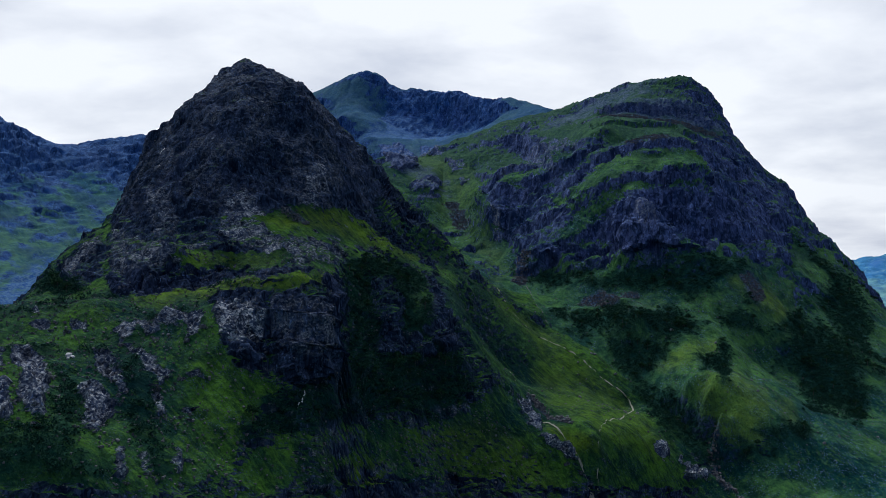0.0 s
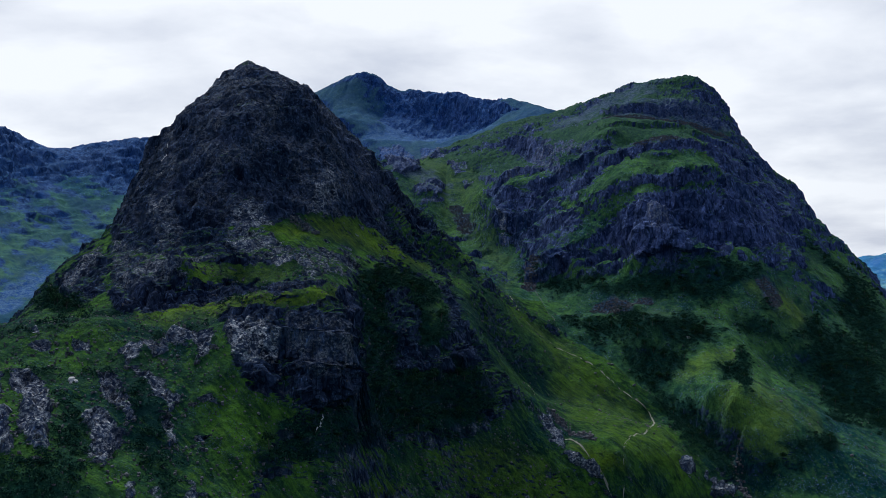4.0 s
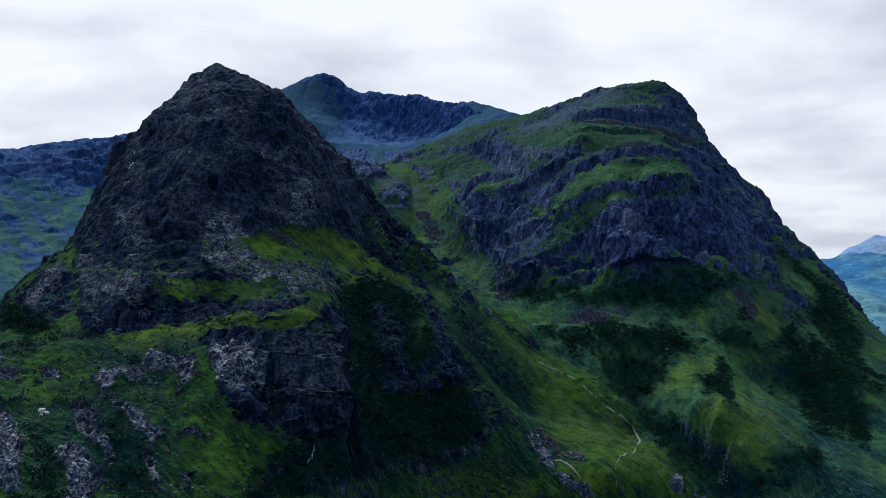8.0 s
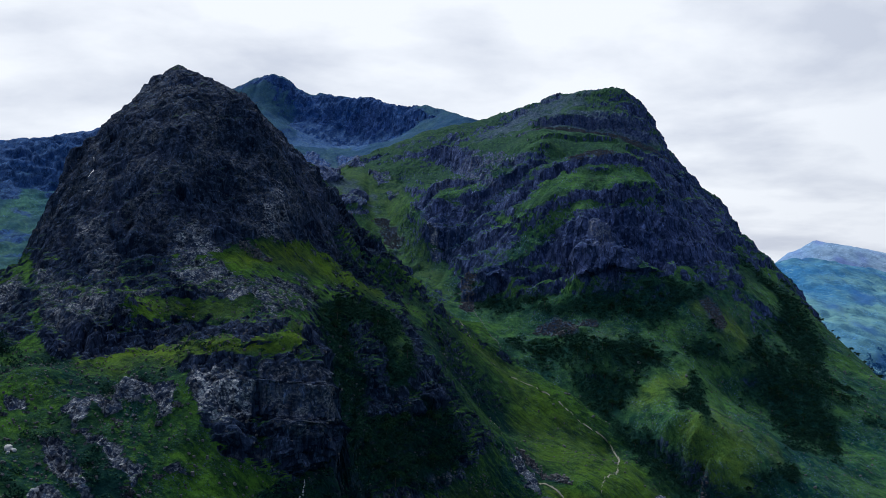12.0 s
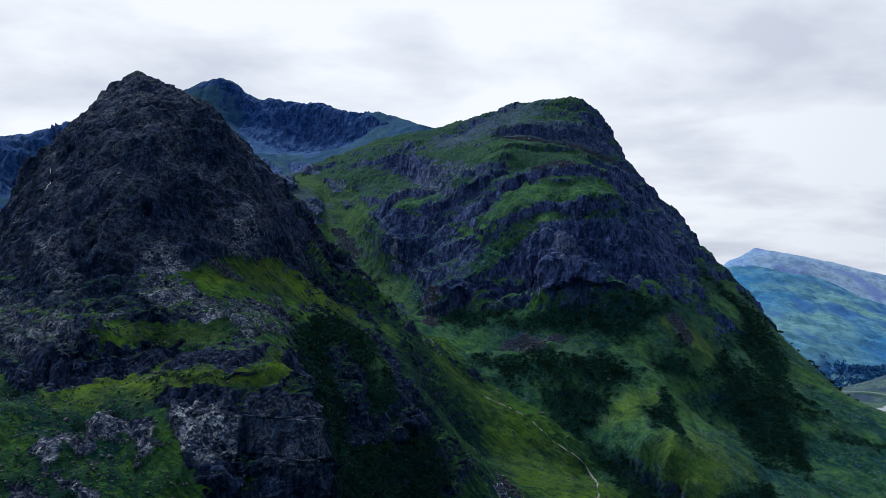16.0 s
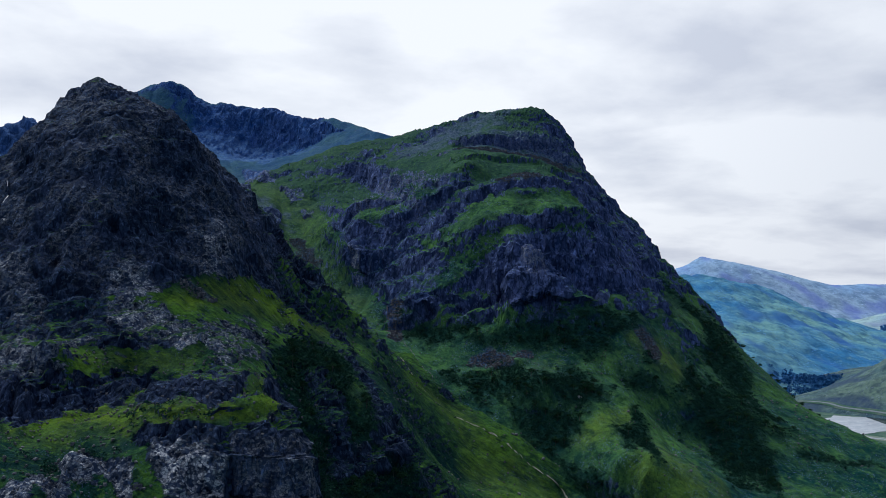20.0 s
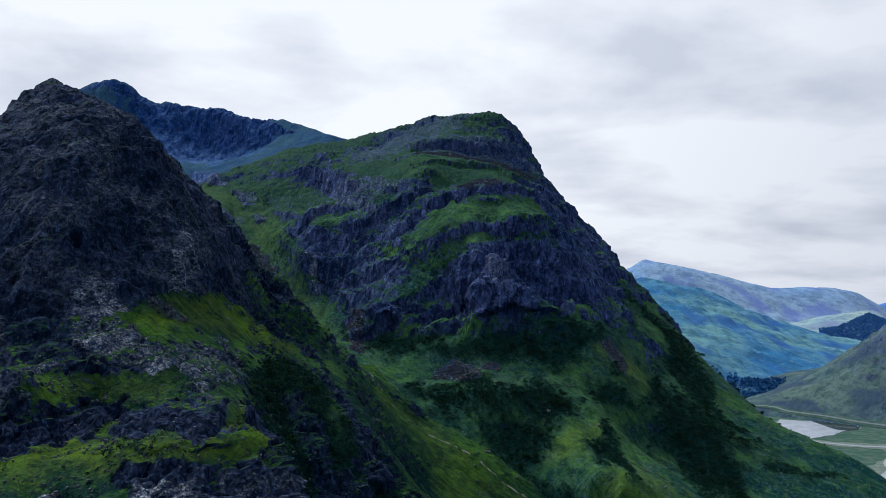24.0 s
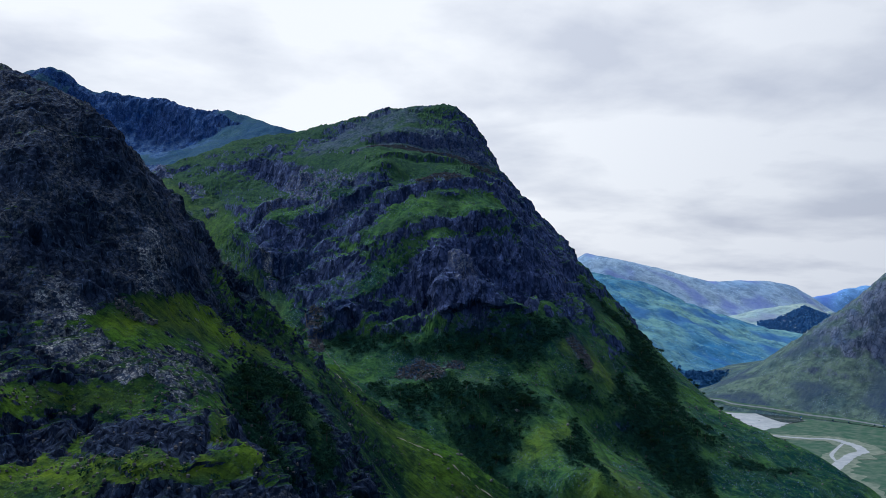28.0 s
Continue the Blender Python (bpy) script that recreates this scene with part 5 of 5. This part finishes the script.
ground = tagged(sheet("ground", np.stack((fx, fy, floor_z), -1), FLOOR_MAT), "flat green valley floor with rough pasture", "ground", kind="structure")


def curve_points(points, step):
    """A smooth run through the points, in even steps."""
    p = np.array(points, float)
    pad = np.vstack((2 * p[0] - p[1], p, 2 * p[-1] - p[-2]))
    out = []
    for i in range(1, len(pad) - 2):
        a, b, c, d = pad[i - 1:i + 3]
        n = max(2, int(np.linalg.norm(c - b) / step))
        for u in np.linspace(0, 1, n, endpoint=False):
            out.append(0.5 * (2 * b + (c - a) * u + (2 * a - 5 * b + 4 * c - d) * u * u + (3 * b - a - 3 * c + d) * u ** 3))
    out.append(p[-1])
    return np.array(out)


def ribbon(name, points, width, material, z=None, step=4.0, ragged=0.0, lift=0.4, across=4, depth=0.0):
    """A strip along a run of plan points, level at z or draped on the ground."""
    c = curve_points(points, step)
    d = np.gradient(c[:, :2], axis=0)
    d /= np.linalg.norm(d, axis=1)[:, None]
    side = np.stack((-d[:, 1], d[:, 0]), 1)
    s = np.cumsum(np.r_[0, np.linalg.norm(np.diff(c[:, :2], axis=0), axis=1)])
    w = np.interp(np.linspace(0, 1, len(c)), np.linspace(0, 1, len(width)), width) if isinstance(width, (tuple, list)) else np.full(len(c), width)
    v = np.linspace(-0.5, 0.5, across + 1)
    wl_ = w * (1 + ragged * grain(s / (width[0] * 1.5 if isinstance(width, (tuple, list)) else width * 3), 0 * s + 3, 0 * s))
    wr_ = w * (1 + ragged * grain(s / (width[0] * 1.5 if isinstance(width, (tuple, list)) else width * 3), 0 * s + 9, 0 * s))
    p = np.empty((len(c), across + 1, 3))
    for k, q in enumerate(v):
        p[:, k, :2] = c[:, :2] + side * (q * np.where(q < 0, wl_, wr_))[:, None]
    if z is None:
        for i in range(len(c)):
            for k in range(across + 1):
                p[i, k, 2] = ground_at(p[i, k, 0], p[i, k, 1])[0][2] + lift - depth * (1 - abs(v[k]) * 2)
    elif callable(z):
        p[..., 2] = z(p[..., 0], p[..., 1])
    else:
        p[..., 2] = z
    return sheet(name, p[:, ::-1], material)


def ground_at(x, y):
    """The place and the slope of the massif at a plan point."""
    i = int(np.clip(np.searchsorted(xs, x), 1, len(xs) - 2))
    j = int(np.argmin(np.abs(points[i, :, 1] - y)))
    j = min(max(j, 1), points.shape[1] - 2)
    n = np.cross(points[i + 1, j] - points[i - 1, j], points[i, j + 1] - points[i, j - 1])
    return points[i, j], n / np.linalg.norm(n)


def pool(name, ring, z, material, ragged=6.0):
    """A level sheet of water inside a closed shore."""
    c = curve_points(list(ring) + [ring[0]], 6.0)[:-1]
    c = c + ragged * np.stack((grain(c[:, 0] / 25, c[:, 1] / 25, 0 * c[:, 0]), grain(c[:, 0] / 25, c[:, 1] / 25, 0 * c[:, 0] + 7)), 1)
    m = c.mean(0)
    p = np.stack([np.column_stack((m + (c - m) * f, np.full(len(c), z))) for f in (0.02, 0.5, 1.0)], 1)
    p = np.concatenate((p, p[:1]), 0)
    return sheet(name, p, material)


gravel_flat = tagged(ribbon("gravel_bank", ((1085, 1790), (1110, 1735), (1150, 1705), (1185, 1670), (1165, 1590), (1080, 1540), (1010, 1480), (975, 1410), (945, 1340), (900, 1270)), (20, 45, 60, 70, 75, 60, 55, 50, 45, 40), GRAVEL, 11.45, 5.0, 0.5, across=6),
                     "pale gravel flats beside the winding river", "gravel", kind="structure")
loch = tagged(pool("water", ((1181, 1998), (1205, 1983), (1240, 1962), (1290, 1925), (1275, 1868), (1230, 1850), (1177, 1820), (1132, 1800), (1100, 1797), (1105, 1868), (1130, 1950)), 11.6, RIVER_WATER), "still loch with grey overcast reflection painted into its colour", "loch", kind="structure")
# extra dark sheet laid over the loch where the hillside reflects
bay = tagged(pool("water", ((1232, 1966), (1262, 1948), (1288, 1924), (1276, 1870), (1235, 1850), (1215, 1860), (1222, 1910)), 11.9, WATER, 3.0), "bay of the loch, a darker sheet for the reflected hillside", "loch", kind="structure")
river = tagged(ribbon("water", ((1105, 1810), (1087, 1764), (1108, 1734), (1144, 1700), (1182, 1677), (1175, 1612), (1150, 1570), (1115, 1554), (1053, 1511), (999, 1466), (972, 1409), (949, 1349), (905, 1281)), (12, 10, 12, 15, 19, 18, 20, 21, 16, 14, 14, 15), RIVER_WATER, 11.75, 4.0, 0.35, across=4),
               "pale winding river flowing through gravel flats", "river", kind="structure")
side_channel = tagged(ribbon("water", ((1170, 1640), (1120, 1600), (1075, 1560), (1040, 1505)), (5, 7, 5), RIVER_WATER, 11.8, 4.0, 0.4), "thin side channel of the river", "river", kind="structure")
ROADSIDE = surface(EAGACH, 8.0, 1.0)
road = tagged(ribbon("road", ((1150, 2180), (1210, 2086), (1227, 2032), (1264, 1965), (1300, 1896), (1345, 1818), (1385, 1735), (1440, 1640), (1520, 1480)), 4.5, ASPHALT, lambda x, y: np.maximum(ROADSIDE(x, y), 11.4) + 1.3, 8.0), "grey valley road along the foot of the mountain", "road", kind="structure")
verge = tagged(ribbon("verge", ((1150, 2180), (1210, 2086), (1227, 2032), (1264, 1965), (1300, 1896), (1345, 1818), (1385, 1735), (1440, 1640), (1520, 1480)), 18.0, FLOOR_MAT, lambda x, y: np.maximum(ROADSIDE(x, y), 11.4) + 0.8, 8.0), "grassy road verge", "verge", kind="structure")


# ---- things ----
def part(name, bm, material, parent, label=""):
    me = bpy.data.meshes.new(name)
    bm.to_mesh(me)
    bm.free()
    me.materials.append(material)
    ob = new(name, me)
    ob.parent = parent
    return tagged(ob, label) if label else ob


def quads_mesh(name, corners, material):
    """One mesh of loose quads: corners is (n, 4, 3)."""
    n = len(corners)
    me = bpy.data.meshes.new(name)
    me.vertices.add(n * 4)
    me.vertices.foreach_set("co", corners.astype(np.float32).ravel())
    me.loops.add(n * 4)
    me.loops.foreach_set("vertex_index", np.arange(n * 4, dtype=np.int32))
    me.polygons.add(n)
    me.polygons.foreach_set("loop_start", np.arange(0, n * 4, 4, dtype=np.int32))
    me.polygons.foreach_set("loop_total", np.full(n, 4, np.int32))
    me.update(calc_edges=True)
    me.materials.append(material)
    return me


RNG = np.random.default_rng(21)


def sprays(centres, radii, count, leaf):
    """Leaf sprays spread through ellipsoids: centres (n, 3), radii (n, 3)."""
    n = len(centres)
    d = RNG.normal(size=(n, count, 3))
    d /= np.linalg.norm(d, axis=2, keepdims=True)
    d[..., 2] = np.abs(d[..., 2]) * 1.1 - 0.25
    r = RNG.uniform(0.55, 1.05, (n, count, 1))
    c = centres[:, None] + d * r * radii[:, None]
    u = RNG.normal(size=(n, count, 3))
    u /= np.linalg.norm(u, axis=2, keepdims=True)
    v = np.cross(u, RNG.normal(size=(n, count, 3)))
    v /= np.linalg.norm(v, axis=2, keepdims=True)
    s = leaf * RNG.uniform(0.6, 1.4, (n, count, 1))
    q = np.stack((c - u * s, c - v * s * 0.6, c + u * s, c + v * s * 0.6), 2)
    return q.reshape(-1, 4, 3)


def rock_mesh(name, seed, material, detail=4, squat=0.8, block=0.5):
    """A weathered crag: a blunt block cut by ledges and cracks, about 2 across, sunk at its base."""
    bm = bmesh.new()
    bmesh.ops.create_icosphere(bm, subdivisions=detail, radius=1.0)
    me = bpy.data.meshes.new(name)
    bm.to_mesh(me)
    bm.free()
    n = len(me.vertices)
    co = np.empty(n * 3, np.float32)
    me.vertices.foreach_get("co", co)
    p = co.reshape(-1, 3).astype(float)
    sharp = np.max(np.abs(p), axis=1, keepdims=True)
    p = p / sharp ** block
    o = seed * 13.7
    x, y, z = p.T
    low = grain(x * 0.9 + o, y * 0.9, z * 0.9)
    steps = (stair(z * 3.2 + low) - low) / 3.2
    p[:, 2] = z + (steps - z) * 0.7
    cut = np.clip(1 - np.abs(grain(x * 2.1 + o, y * 2.1, z * 0.6)) * 4, 0, 1)
    fine_cut = np.clip(1 - np.abs(grain(x * 4.6 + o, y * 4.6, z * 1.3)) * 3.5, 0, 1)
    k = 1 + 0.42 * low + 0.3 * (ridged(x * 1.5 + o, y * 1.5, z * 1.1, 4) - 0.45) - 0.22 * cut - 0.09 * fine_cut + 0.07 * grain(x * 6 + o, y * 6, z * 6)
    p *= k[:, None]
    p[:, 2] *= squat
    me.vertices.foreach_set("co", p.astype(np.float32).ravel())
    me.materials.append(material)
    me.update()
    return me


CRAGS = [rock_mesh("rock_outcrop", i, OUTCROP, 4, 0.75 + 0.1 * (i % 3), 0.45) for i in range(7)]


def outcrop(x, y, length, depth, high, turn, which, sink=0.3, label="pale grey rock outcrop breaking through the grassy slope"):
    p, n = ground_at(x, y)
    ob = new("rock_outcrop", CRAGS[which % len(CRAGS)])
    # it leans back into the slope and shows its broken face
    ob.matrix_world = Matrix.Translation((x, y + depth * 0.22, p[2] - high * sink * 0.35)) @ pose(0, 0, 0, RNG.uniform(-6, 6) - 20, RNG.uniform(-10, 10), turn) @ Matrix.Diagonal((length / 2, depth * 0.62, high / 2, 1))
    return tagged(ob, label, "rock", "outcrops on the slope")


# blocks that have come away from the crags and lie half sunk at their feet
for i, (kind, weight, out, corners) in enumerate(zn for zn in ZONES if zn[0] == "crag"):
    low = corners[np.argsort(corners[:, 2])[:2]]
    for n_ in range(2):
        x, y = low[n_, 0] + RNG.uniform(-2, 2), low[n_, 1] - RNG.uniform(1, 4)
        outcrop(x, y, RNG.uniform(2, 4.5), RNG.uniform(2, 3.5), RNG.uniform(1.5, 3.5), RNG.uniform(-25, 25), i + 3 * n_, 0.6, "broken grey block sunk in the turf below a crag")

BOULDERS = [rock_mesh("boulder", 31 + i, BOULDER, 2, 0.8, 0.35) for i in range(4)]


def boulder(x, y, size, mesh, label="grey boulder lying on the grassy slope"):
    p, n = ground_at(x, y)
    ob = new("boulder", mesh)
    ob.matrix_world = Matrix.Translation((x, y, p[2] + size * 0.2)) @ pose(0, 0, 0, RNG.uniform(-20, 20), RNG.uniform(-20, 20), RNG.uniform(0, 360)) @ Matrix.Diagonal((size * RNG.uniform(0.4, 0.65), size * RNG.uniform(0.4, 0.6), size * 0.5, 1))
    return tagged(ob, label, "boulder", "boulders on the slopes")


def pale_boulder(x, y, size):
    me = BOULDERS[0].copy()
    me.materials.clear()
    me.materials.append(WHITE_BOULDER)
    return boulder(x, y, size, me, "large whitish boulder standing out on the grass")


pale_boulder(-175, 470, 2.9)
pale_boulder(-172.6, 469, 2.0)
pale_boulder(-174, 466.5, 1.5)
pale_boulder(215, 946, 3.6)
pale_boulder(-158, 442, 2.4)


def scatter(count, weight, limit=0.4):
    """Plan points drawn where a cover is strong."""
    w = np.where(weight > limit, weight, 0) * np.gradient(gy, axis=1) * np.gradient(gx, axis=0)
    w = w.ravel() / w.sum()
    return RNG.choice(w.size, count, p=w)


open_turf = smooth(-0.2, -0.6, bare) * (1 - scrub)
for k in scatter(110, np.where((gx < 60) & (gy < 640), open_turf, 0)):
    boulder(gx.flat[k], gy.flat[k], RNG.uniform(0.7, 1.7), BOULDERS[k % 4])
for k in scatter(70, np.where((gx > 60) & (gy < 1100) & (gy > 740), open_turf, 0)):
    boulder(gx.flat[k], gy.flat[k], RNG.uniform(1.0, 2.8), BOULDERS[k % 4])


def stones(name, index, low, high, material, label):
    """Loose stones too many to count: small skewed blocks set into the ground."""
    c = points.reshape(-1, 3)[index] + RNG.normal(size=(len(index), 3)) * (1.2, 1.2, 0.1)
    size = RNG.uniform(low, high, (len(index), 1, 1)) * RNG.uniform(0.5, 1.0, (len(index), 1, 3))
    box = np.array([(x, y, z) for x in (-1, 1) for y in (-1, 1) for z in (-1, 1)], float)
    v = box[None] * size * RNG.uniform(0.6, 1.0, (len(index), 8, 1))
    a = RNG.uniform(0, 6.28, len(index))
    rx = v[..., 0] * np.cos(a)[:, None] - v[..., 1] * np.sin(a)[:, None]
    ry = v[..., 0] * np.sin(a)[:, None] + v[..., 1] * np.cos(a)[:, None]
    v = np.stack((rx, ry, v[..., 2]), -1) + c[:, None]
    faces = np.array(((0, 1, 3, 2), (4, 6, 7, 5), (0, 4, 5, 1), (2, 3, 7, 6), (1, 5, 7, 3)))
    me = quads_mesh(name, v[:, faces].reshape(-1, 4, 3), material)
    return tagged(new(name, me), label, "stones", kind="stuff")


stones("scree", scatter(7000, np.where(gy < 1400, scree, 0), 0.3), 0.4, 1.3, STONES, "loose grey scree stones below the crags")
stones("loose_rock", scatter(5000, np.where((gy < 640) & (gy > 360) & (gx < 60) & (gx > -260), 0.5 + open_turf, 0), 0.3), 0.25, 0.8, STONES, "small pale stones strewn over the grass")
stones("loose_rock", scatter(3500, np.where((gy < 1300) & (gy > 700) & (gx < 560), 0.5 + open_turf, 0), 0.3), 0.3, 0.9, STONES, "small pale stones strewn over the far slope")

# scrub in the gullies and on the shaded slopes
k = np.concatenate((scatter(8500, np.where(gy < 1250, scrub, 0), 0.25), scatter(900, np.where((gx > 120) & (gy < 1150) & (gy > 760) | (gx < 60) & (gy < 640) & (gy > 380), heather * (bare < -0.2), 0), 0.5)))
c = points.reshape(-1, 3)[k] + RNG.normal(size=(len(k), 3)) * (1.5, 1.5, 0)
size = RNG.uniform(1.0, 2.6, len(k))
c[:, 2] += size * 0.35
tagged(new("scrub", quads_mesh("scrub", sprays(c, np.stack((size * 1.3, size * 1.3, size), 1), 42, 0.42), SCRUB_LEAF)), "dark birch and heather scrub in the gullies", "scrub", kind="stuff")
k = scatter(3000, np.where((gy < 1300) & (gz > 120), smooth(0.2, 0.5, heather) * (bare < 0.2), 0), 0.3)
c = points.reshape(-1, 3)[k] + RNG.normal(size=(len(k), 3)) * (1.5, 1.5, 0)
size = RNG.uniform(0.5, 1.3, len(k))
tagged(new("heather", quads_mesh("heather", sprays(c, np.stack((size * 1.5, size * 1.5, size), 1), 22, 0.35), SCRUB_LEAF)), "low dark heather and bracken on the slopes", "heather", kind="stuff")


def tree(height, seed):
    """A small hill birch: bent tapered trunk with limbs, ragged crown."""
    root = new("tree")
    r = random.Random(seed)
    bm = bmesh.new()

    def limb(a, b, r0, r1):
        axis = (b - a).normalized()
        side = axis.orthogonal().normalized()
        other = axis.cross(side)
        rings = []
        for p, rad in ((a, r0), ((a + b) / 2 + Vector((r.uniform(-1, 1), r.uniform(-1, 1), 0)) * r0 * 0.8, (r0 + r1) / 2), (b, r1)):
            rings.append([bm.verts.new(p + (side * math.cos(t) + other * math.sin(t)) * rad) for t in (i * math.tau / 6 for i in range(6))])
        for lo, hi in zip(rings, rings[1:]):
            for i in range(6):
                bm.faces.new((lo[i], lo[(i + 1) % 6], hi[(i + 1) % 6], hi[i]))

    top = Vector((r.uniform(-0.4, 0.4), r.uniform(-0.4, 0.4), height * 0.8))
    limb(Vector((0, 0, -0.6)), top, height * 0.035, height * 0.012)
    tips = [top]
    for i in range(6):
        a = top * r.uniform(0.35, 0.8)
        ang = i * 1.05 + r.uniform(-0.4, 0.4)
        b = a + Vector((math.cos(ang), math.sin(ang), r.uniform(0.3, 0.9))) * height * r.uniform(0.2, 0.32)
        limb(a, b, height * 0.014, height * 0.005)
        tips.append(b)
    part("trunk", bm, BARK, root)
    c = np.array([tuple(t) for t in tips])
    rad = np.array([[height * r.uniform(0.15, 0.24)] * 3 for _ in tips])
    crown = new("crown", quads_mesh("crown", sprays(c, rad, 60, height * 0.055), TREE_LEAF))
    crown.parent = root
    return root


kinds = [tree(h, i) for i, h in enumerate((4.5, 5.5, 6.5, 7.5))]
first = True
TREE_LABEL = "small dark green birch growing in a rocky gully"
spots = [int(k) for k in scatter(210, np.where((gy < 1250) & (gy > 430), scrub, 0), 0.4)]
for n_, k in enumerate(spots):
    p = points.reshape(-1, 3)[k]
    m = Matrix.Translation((p[0], p[1], p[2] - 0.2)) @ pose(0, 0, 0, 0, 0, RNG.uniform(0, 360))
    if n_ < 4:
        kinds[n_].matrix_basis = m
        t_ = kinds[n_]
    else:
        t_ = copy_thing(kinds[n_ % 4], m)
    tagged(t_, TREE_LABEL, "tree", "birches in the gullies")
# birches along the outer shoulder of the far slope
for i in range(34):
    u = i / 33
    x, y = 500 + 110 * u + RNG.uniform(-14, 10), 1300 - 240 * u + RNG.uniform(-14, 14)
    p, n = ground_at(x, y)
    tagged(copy_thing(kinds[i % 4], Matrix.Translation((x, y, p[2] - 0.2)) @ pose(0, 0, 0, 0, 0, RNG.uniform(0, 360))), "small dark birch on the outer shoulder of the slope", "tree", "birches on the shoulder")

# ---- footpaths, burns and falls ----
path_a = tagged(ribbon("footpath", ((40, 905), (56, 868), (85, 852), (111, 837), (122, 826), (135, 816), (149, 803), (146, 775), (136, 745), (127, 716), (112, 690), (104, 668), (98, 640)), 1.15, TRACK, None, 2.0, 0.7, 0.25, 2), "pale trodden footpath climbing the grassy slope", "footpath", kind="structure")
path_b = tagged(ribbon("footpath", ((48, 720), (57, 690), (70, 668), (84, 648), (100, 636), (118, 628), (140, 615)), (1.6, 2.2, 1.1, 1.2, 0.7), TRACK, None, 2.0, 0.6, 0.35, 2), "eroded stony footpath below the slabs", "footpath", kind="structure")
burn = tagged(ribbon("water", ((85, 1160), (88, 1130), (90, 1100), (99, 1005), (116, 960), (141, 910), (164, 870), (189, 820), (205, 765), (207, 735), (205, 690)), (0.8, 0.9, 0.7, 0.8, 0.9, 1.2, 1.8), STONES, None, 2.5, 0.6, 0.3, 2), "narrow stony burn falling through the gully", "burn", kind="structure")


def fall(x0, y0, x1, y1, width, label):
    return tagged(ribbon("waterfall", ((x0, y0), ((x0 + x1) / 2 + 0.8, (y0 + y1) / 2), (x1, y1)), (width * 0.7, width, width * 0.6), FOAM, None, 1.0, 0.7, 0.6, 2), label, "waterfall")


fall(-67, 492, -70, 480, 1.1, "thin white waterfall at the foot of the crag")
fall(-207, 752, -206, 745, 0.4, "thin white water streak on the dark rock face")
fall(-203, 735, -205, 728, 0.6, "thin white water streak on the dark rock face")
fall(-204, 720, -201, 713, 0.4, "thin white water streak on the dark rock face")

# ---- woods in the valley ----
def wood(name, spots, size, count, leaf, label, base, leaves=FAR_LEAF):
    c = np.array(spots, float)
    s = RNG.uniform(0.7, 1.3, len(c)) * size
    z = np.array([base(x, y) for x, y in c]) + s * 0.7
    q = sprays(np.column_stack((c, z)), np.stack((s * 0.7, s * 0.7, s), 1), count, leaf)
    return tagged(new(name, quads_mesh(name, q, leaves)), label, "wood", kind="stuff")


GREEN_AT, PALE_AT, EAGACH_AT = surface(GREEN, 20.0, 8.0), surface(PALE, 20.0, 8.0), surface(EAGACH, 20.0, 8.0)
top = lambda at: (lambda x, y: max(11.0, float(at(np.array([x]), np.array([y]))[0])))
spots = [(RNG.normal(1440, 75), RNG.normal(2400, 55)) for _ in range(420)] + [(RNG.uniform(1150, 1500), RNG.normal(2290, 25)) for _ in range(160)]
wood("wood", spots, 9.0, 26, 2.4, "dark wood hazed blue-green beyond the loch", top(GREEN_AT))
spots = [(x + RNG.normal(0, 6), y + RNG.normal(0, 6)) for x, y in np.column_stack((np.linspace(1205, 1500, 60), np.interp(np.linspace(1205, 1500, 60), (1205, 1264, 1345, 1440, 1500), (2095, 1972, 1828, 1652, 1532))))]
spots = [(x - 9, y - 5) for x, y in spots if RNG.uniform() < 0.25]
wood("roadside_trees", spots, 2.2, 30, 1.0, "row of dark bushes beside the valley road", lambda x, y: 12.0)

EDGE = np.array(((2360, 3435), (2246, 3262), (2299, 3204), (2535, 3308), (2760, 3420), (2704, 3574), (2553, 3490), (2449, 3443)), float)
spots = []
while len(spots) < 2300:
    x, y = RNG.uniform(2240, 2770), RNG.uniform(3200, 3580)
    odd = False
    for (x0, y0), (x1, y1) in zip(EDGE, np.roll(EDGE, -1, 0)):
        if (y0 > y) != (y1 > y) and x < x0 + (y - y0) * (x1 - x0) / (y1 - y0):
            odd = not odd
    if odd:
        spots.append((float(x), float(y)))
wood("plantation", spots, 4.5, 10, 3.0, "dark conifer plantation hazed blue on the pale distant hill", top(PALE_AT), PLANT_LEAF)
